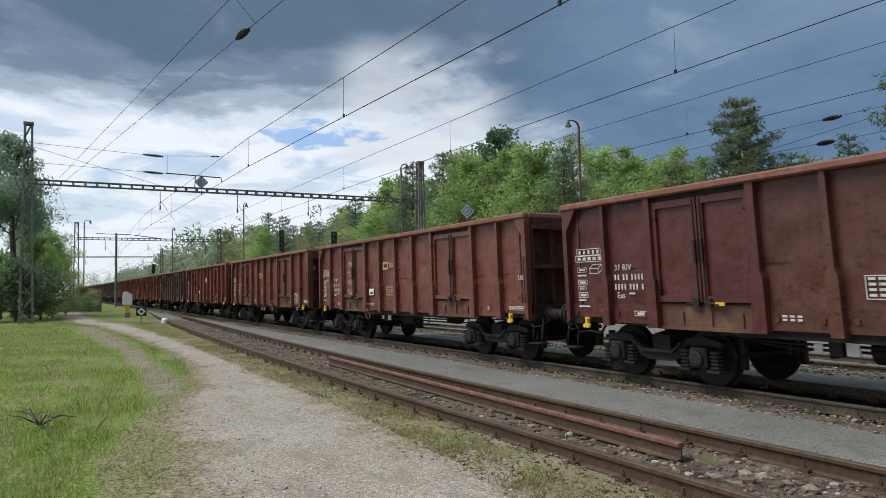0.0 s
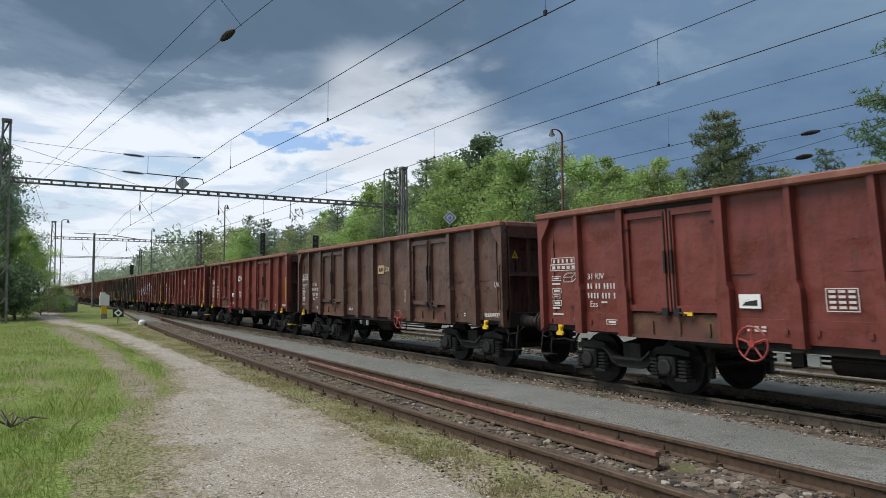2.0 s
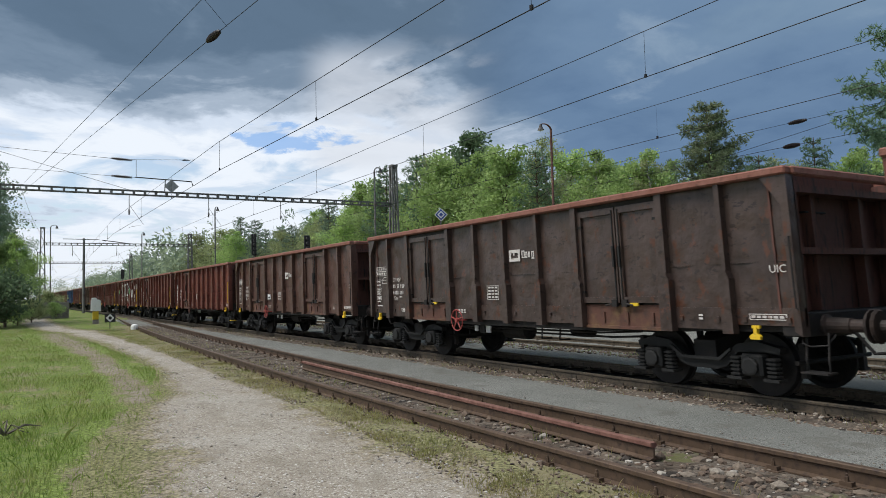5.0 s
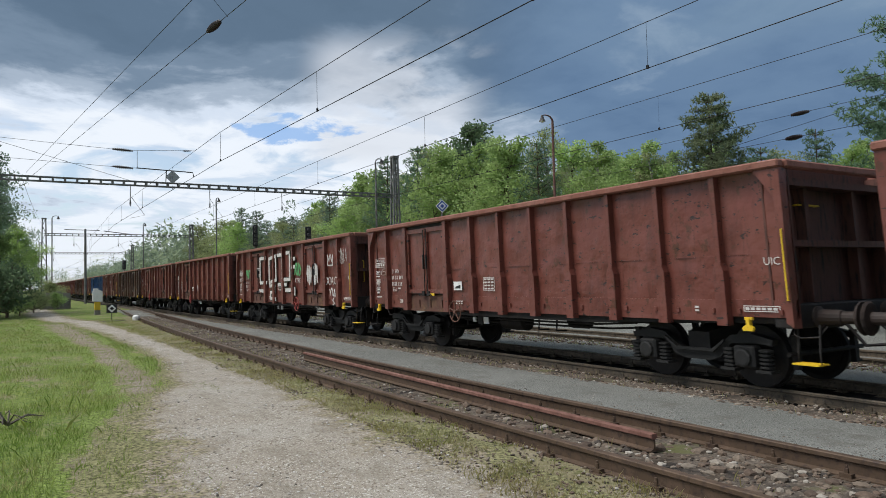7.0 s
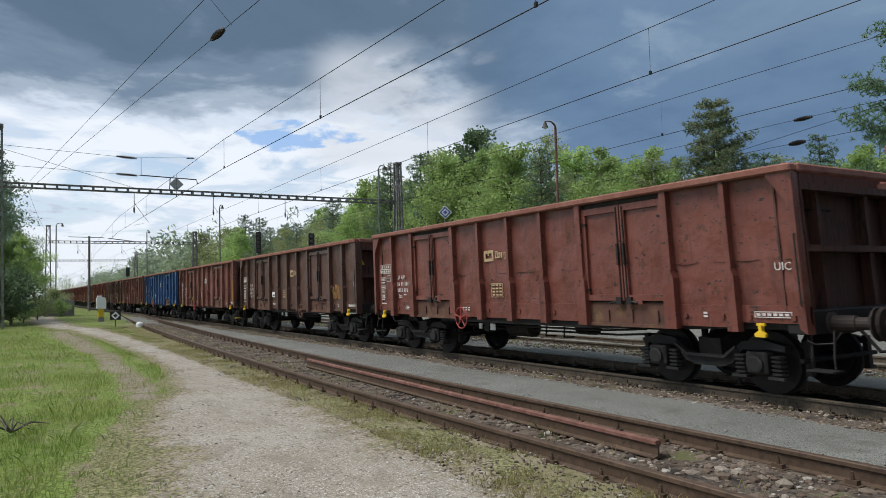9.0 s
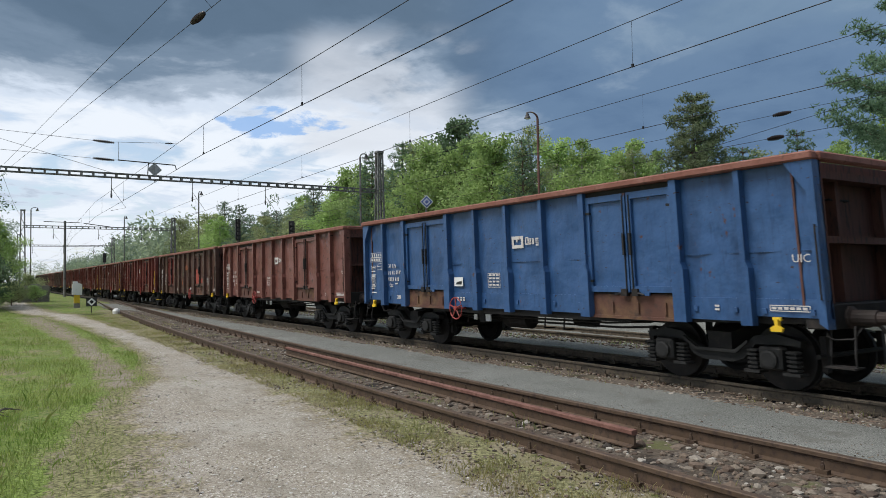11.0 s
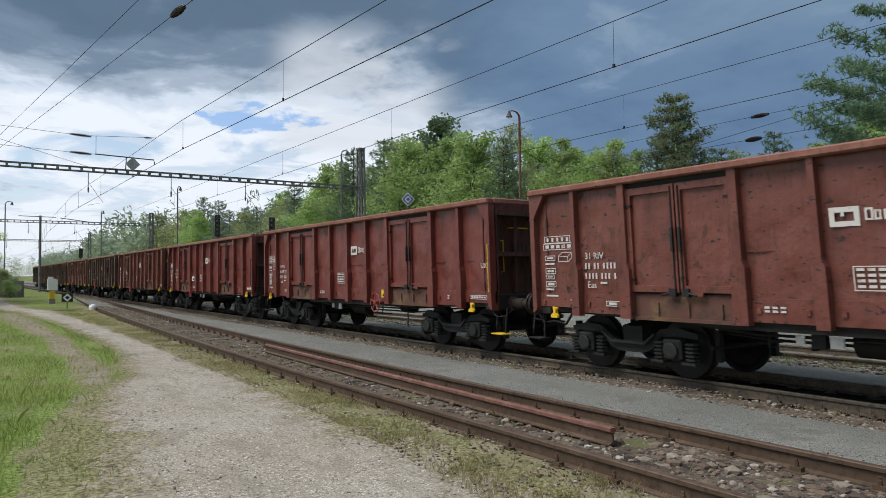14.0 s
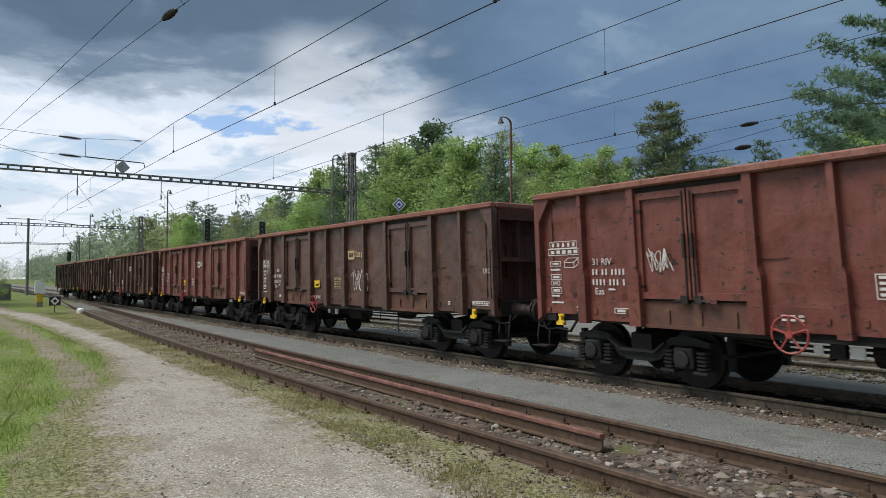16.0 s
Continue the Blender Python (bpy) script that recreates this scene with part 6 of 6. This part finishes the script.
    plant("shrub", SHRUBS[0], 0.4, 54.0, 0.5, 2.0, "low green bush beside the path", "shrub", "bushes beside the path")


forest()


def far_woods():
    rng = np.random.default_rng(8)
    cs, sizes = [], []
    for k in range(420):
        y = 120 + 420 * rng.random() ** 1.3
        side = rng.random()
        x = rng.uniform(20, 75) + (y - 120) * 0.05 if side < 0.8 else rng.uniform(-40, 2) - (y - 120) * 0.02
        h = rng.uniform(9, 14) + (max(x - 20, 0) * 0.09)
        c = np.array([x, y, ground_z(x, y)])
        n = 270
        d = rng.normal(size=(n, 3))
        d /= np.linalg.norm(d, axis=1)[:, None]
        lump = 1 + 0.25 * np.sin(d[:, 0] * 5 + k) * np.cos(d[:, 2] * 6 + k)
        cs.append(c + d * np.array([2.7, 2.7, h * 0.46]) * (lump * rng.random(n) ** 0.3)[:, None] + np.array([0, 0, h * 0.52]))
    for k in range(70):
        # the bend of the valley closes the view along the line
        c = np.array([rng.uniform(-60, 60), rng.uniform(470, 620), 0.0])
        h = rng.uniform(13, 19)
        d = rng.normal(size=(200, 3))
        d /= np.linalg.norm(d, axis=1)[:, None]
        cs.append(c + d * np.array([3.6, 3.6, h * 0.5]) * (rng.random(200) ** 0.3)[:, None] + np.array([0, 0, h * 0.5]))
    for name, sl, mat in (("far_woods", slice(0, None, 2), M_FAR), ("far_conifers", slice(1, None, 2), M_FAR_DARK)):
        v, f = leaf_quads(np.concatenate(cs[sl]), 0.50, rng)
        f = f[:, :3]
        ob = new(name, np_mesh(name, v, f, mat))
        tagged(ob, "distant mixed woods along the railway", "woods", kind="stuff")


far_woods()

# ---- grass, weeds and stones ----


def blades(name, xy, h, width, mat, label, seed):
    rng = np.random.default_rng(seed)
    n = len(xy)
    z = np.array([ground_z(x, y) for x, y in xy]) - 0.01
    hh = h * (0.45 + 0.9 * rng.random(n))
    a = rng.random(n) * 6.283
    side = np.stack([np.cos(a), np.sin(a), 0 * a], 1) * (width * (0.6 + 0.8 * rng.random(n)))[:, None]
    lean = np.stack([rng.normal(size=n), rng.normal(size=n), 0 * a], 1) * (0.38 * hh)[:, None]
    b = np.concatenate([xy, z[:, None]], 1)
    up = np.array([0, 0, 1.0])
    mid = b + lean * 0.35 + up * (hh * 0.6)[:, None]
    v = np.stack([b - side, b + side, mid + side * 0.7, b + lean + up * hh[:, None], mid - side * 0.7], 1).reshape(-1, 3)
    f = np.arange(5 * n).reshape(-1, 5)
    ob = new(name, np_mesh(name, v, f, mat))
    return tagged(ob, label, "grass", kind="stuff")


def patch(rng, n, xf, y0, y1, power=1.6):
    """Points spread over a strip, thicker near y0; xf(y) gives its edges."""
    y = y0 + (y1 - y0) * rng.random(n) ** power
    lo, hi = np.array([xf(k) for k in y]).T
    x = lo + (hi - lo) * rng.random(n)
    return np.stack([x, y], 1)


def clumped(rng, p, keep):
    w = np.array([noise.noise((x * 0.9, y * 0.9, 3.3)) + 0.6 * noise.noise((x * 2.7, y * 2.7, 1.1)) for x, y in p])
    return p[w + 0.25 * rng.normal(size=len(p)) > keep]


def meadow():
    rng = np.random.default_rng(3)

    def left_edge(y):
        return lerp_table(y, PATH_LEFT) - 0.12
    def off_track(p, share):
        lo, hi = (np.array([lerp_table(y, tab) for y in p[:, 1]]) for tab in (WORN_LEFT, WORN_RIGHT))
        worn = (p[:, 0] > lo) & (p[:, 0] < hi) & (p[:, 1] < 38)
        return p[~worn | (rng.random(len(p)) < share)]
    p = off_track(patch(rng, 130000, lambda y: (-0.14 * y - 2.2, left_edge(y) - 0.05), 4.2, 47, 1.5), 0.30)
    blades("grass", clumped(rng, p, -0.08), 0.085, 0.004, M_GRASS, "bright green short meadow grass", 41)
    p = patch(rng, 4200, lambda y: (-0.14 * y - 2.2, lerp_table(y, WORN_LEFT) - 0.2), 9, 48, 1.1)
    blades("tall_grass", clumped(rng, p, 0.02), 0.18, 0.005, M_GRASS, "taller grass tufts in the meadow", 42)
    p = patch(rng, 13000, lambda y: (left_edge(y) - 0.5, left_edge(y) + 0.45), 4.0, 40, 1.5)
    blades("path_edge_grass", clumped(rng, p, 0.10), 0.045, 0.0035, M_GRASS, "thin grass creeping over the path's edge", 43)
    p = patch(rng, 48000, lambda y: (lerp_table(y, PATH_RIGHT) - 0.1, siding_x(y) - 0.80), 2.6, 42, 1.7)
    p = p[p[:, 0] < np.array([siding_x(y) - 0.80 for y in p[:, 1]])]
    blades("verge_grass", clumped(rng, p, -0.10), 0.075, 0.0035, M_DRYGRASS, "dry yellowish grass along the siding", 44)
    p = np.stack([1.02 + 0.22 * rng.normal(size=1500), 6.75 + 0.42 * rng.normal(size=1500)], 1)
    p = np.concatenate([p, np.stack([2.75 + 0.12 * rng.normal(size=260), 12.1 + 0.35 * rng.normal(size=260)], 1)])
    blades("grass_tuft", p, 0.05, 0.004, M_GRASS, "low green tufts on the bare earth", 47)
    p = patch(rng, 5000, lambda y: (13.2, 14.35), 3, 60, 1.3)
    blades("far_track_weeds", clumped(rng, p, 0.0), 0.11, 0.006, M_GRASS, "green weeds along the far track", 48)
    p = patch(rng, 2500, lambda y: (siding_x(y) - 0.66, siding_x(y) + 0.1), 3, 40, 1.3)
    blades("track_weeds", clumped(rng, p, 0.25), 0.11, 0.004, M_DRYGRASS, "sparse weeds between the siding's rails", 45)
    p = patch(rng, 2600, lambda y: (8.5, 9.35), 4, 45, 1.3)
    blades("shoulder_weeds", clumped(rng, p, 0.25), 0.10, 0.004, M_DRYGRASS, "sparse weeds beside the main track", 46)


meadow()
ICO = [(0, 0, 1)] + [(0.894 * math.cos(k * 1.2566), 0.894 * math.sin(k * 1.2566), 0.447) for k in range(5)] + \
      [(0.894 * math.cos(k * 1.2566 + 0.628), 0.894 * math.sin(k * 1.2566 + 0.628), -0.447) for k in range(5)] + [(0, 0, -1)]
ICO_F = [(0, 1 + k, 1 + (k + 1) % 5) for k in range(5)] + [(1 + k, 6 + k, 1 + (k + 1) % 5) for k in range(5)] + \
        [(6 + k, 6 + (k + 1) % 5, 1 + (k + 1) % 5) for k in range(5)] + [(11, 6 + (k + 1) % 5, 6 + k) for k in range(5)]


def stones(name, xy, z_of, size, mat, label, seed):
    rng = np.random.default_rng(seed)
    n = len(xy)
    ico = np.array(ICO)
    s = size * (0.45 + 1.1 * rng.random(n) ** 1.8)
    sc = s[:, None] * (0.7 + 0.6 * rng.random((n, 3))) * np.array([1, 1, 0.62])
    j = ico[None] * (0.78 + 0.44 * rng.random((n, 12, 1)))
    a = rng.random(n) * 6.283
    v = j * sc[:, None]
    x = v[:, :, 0] * np.cos(a)[:, None] - v[:, :, 1] * np.sin(a)[:, None]
    y = v[:, :, 0] * np.sin(a)[:, None] + v[:, :, 1] * np.cos(a)[:, None]
    z = np.array([z_of(*p) for p in xy])
    v = np.stack([x + xy[:, :1], y + xy[:, 1:], v[:, :, 2] + z[:, None] + sc[:, 2:] * 0.3], 2).reshape(-1, 3)
    f = (np.array(ICO_F)[None] + 12 * np.arange(n)[:, None, None]).reshape(-1, 3)
    return tagged(new(name, np_mesh(name, v, f, mat)), label, "stones", kind="stuff")


M_STONES = bpy.data.materials.new("mixed_stones")


def stone_material(m, ramp):
    m.use_nodes = True
    nt = m.node_tree
    N, L = nt.nodes.new, nt.links.new
    g, r, b = N("ShaderNodeNewGeometry"), N("ShaderNodeValToRGB"), nt.nodes["Principled BSDF"]
    L(g.outputs["Random Per Island"], r.inputs[0])
    while len(r.color_ramp.elements) < len(ramp):
        r.color_ramp.elements.new(0.5)
    for e, (p, c) in zip(r.color_ramp.elements, ramp):
        e.position, e.color = p, (*c, 1)
    no, mx, tc = N("ShaderNodeTexNoise"), N("ShaderNodeMix"), N("ShaderNodeTexCoord")
    L(tc.outputs["Object"], no.inputs["Vector"])
    no.inputs["Scale"].default_value = 45
    mx.data_type, mx.blend_type = "RGBA", "MULTIPLY"
    mx.inputs[0].default_value = 0.6
    L(r.outputs[0], mx.inputs[6])
    L(no.outputs[0], mx.inputs[7])
    L(mx.outputs[2], b.inputs["Base Color"])
    b.inputs["Roughness"].default_value = 0.9


stone_material(M_STONES, [(0.0, (0.05, 0.042, 0.036)), (0.3, (0.15, 0.100, 0.070)), (0.6, (0.21, 0.160, 0.118)), (0.88, (0.28, 0.235, 0.185)), (1.0, (0.50, 0.46, 0.40))])
M_PEBBLE = bpy.data.materials.new("path_pebbles")
stone_material(M_PEBBLE, [(0.0, (0.10, 0.085, 0.07)), (0.2, (0.26, 0.22, 0.18)), (0.5, (0.38, 0.34, 0.30)), (0.85, (0.52, 0.49, 0.45)), (1.0, (0.75, 0.73, 0.70))])


def all_stones():
    rng = np.random.default_rng(17)
    stones("siding_stones", patch(rng, 3900, lambda y: (siding_x(y) - 0.66, siding_x(y) + 0.68), 2.5, 45, 1.7), lambda x, y: siding_z(y) - 0.168, 0.025, M_STONES, "pale mixed ballast stones between the siding's rails", 51)
    stones("large_siding_stones", patch(rng, 300, lambda y: (siding_x(y) - 0.62, siding_x(y) + 0.64), 2.3, 9, 1.3), lambda x, y: siding_z(y) - 0.172, 0.050, M_STONES, "larger flat stones between the siding's rails", 57)
    stones("shoulder_stones", patch(rng, 9500, lambda y: (8.45, 9.36), 1.5, 42, 1.4), lambda x, y: ground_z(x, y) + 0.008, 0.024, M_STONES, "loose ballast stones beside the main track", 52)
    stones("far_stones", patch(rng, 4500, lambda y: (13.2, 14.45), 3, 60, 1.4), lambda x, y: max(ground_z(x, y), -0.37) + 0.02, 0.036, M_STONES, "loose ballast stones of the far track", 53)
    stones("path_pebbles", patch(rng, 9000, lambda y: (lerp_table(y, PATH_LEFT) - 0.1, lerp_table(y, PATH_RIGHT) + 0.1), 3.2, 26, 1.7), lambda x, y: ground_z(x, y) + 0.022, 0.010, M_PEBBLE, "small pebbles lying on the gravel path", 54)
    stones("verge_pebbles", patch(rng, 4000, lambda y: (lerp_table(y, PATH_RIGHT) - 0.1, siding_x(y) - 0.8), 2.6, 22, 1.6), lambda x, y: ground_z(x, y) + 0.02, 0.014, M_STONES, "pebbles in the dry verge", 55)
    stones("grit", patch(rng, 2000, lambda y: (6.3, 9.0), 3.0, 24, 1.5), lambda x, y: ground_z(x, y) + 0.018, 0.008, M_STONES, "loose grey grit between the tracks", 56)


all_stones()

sn = bmesh.new()
rs = random.Random(77)
for k in range(9):
    a = k * 0.72
    ln = rs.uniform(0.22, 0.48)
    p = Vector((-0.05, 10.2, ground_z(-0.05, 10.2) + 0.04))
    q = p + Vector((math.cos(a) * ln * 0.5, math.sin(a) * ln * 0.4, rs.uniform(0.05, 0.22)))
    tube(sn, [p, q, q + Vector((math.cos(a + 0.4) * ln * 0.5, math.sin(a) * ln * 0.3, rs.uniform(-0.08, 0.06)))], 0.020 if k % 3 == 0 else 0.012, 5, 0.004)
tagged(part("dead_branch", sn, M_SNAG), "dry dead branch lying in the grass", "branch")

# ---- movement of the train ----
DRIFT = [(0, -0.08), (2, 0.00), (4, 0.07), (5.2, 0.14), (6.5, 0.18), (7.5, 0.06), (8.5, -0.08), (9.5, -0.18), (10.7, -0.70), (12, -1.23), (13, -1.48), (14, -1.75), (15, -2.02), (16, -2.25)]


def travelled(t):
    """Metres that the train has run after t seconds."""
    for i, ((a, u), (b, v)) in enumerate(zip(DRIFT, DRIFT[1:])):
        if t <= b:
            p0, p3 = DRIFT[max(i - 1, 0)], DRIFT[min(i + 2, len(DRIFT) - 1)]
            s, d = (t - a) / (b - a), b - a
            m0, m1 = (v - p0[1]) / (b - p0[0]) * d, (p3[1] - u) / (p3[0] - a) * d
            r = (2 * s ** 3 - 3 * s * s + 1) * u + (s ** 3 - 2 * s * s + s) * m0 + (3 * s * s - 2 * s ** 3) * v + (s ** 3 - s * s) * m1
            return 21.0 * t - r
    return 21.0 * t - DRIFT[-1][1]


def motions():
    for n, w, bays, look_name in TRAIN:
        y0 = 10.77 + LW * n - HB
        walk(w, [(k * 0.5, pose(X_MAIN, y0 - travelled(k * 0.5), Z_MAIN, 0, 0, 90)) for k in range(33)])
    for ax, wheels in WHEELS.items():
        sets = [o for o in scene.objects if o.name.startswith("wheelset") and abs(o.location.x - ax) < 0.01]
        walk(sets[0], [(k / 30, pose(ax, 0, WHEEL_R, 0, -math.degrees(travelled(k / 30) / WHEEL_R), 0)) for k in range(481)])
        keys = sets[0].animation_data
        for o in sets[1:]:
            o.rotation_mode = "QUATERNION"
            o.animation_data_create()
            o.animation_data.action, o.animation_data.action_slot = keys.action, keys.action_slot


motions()
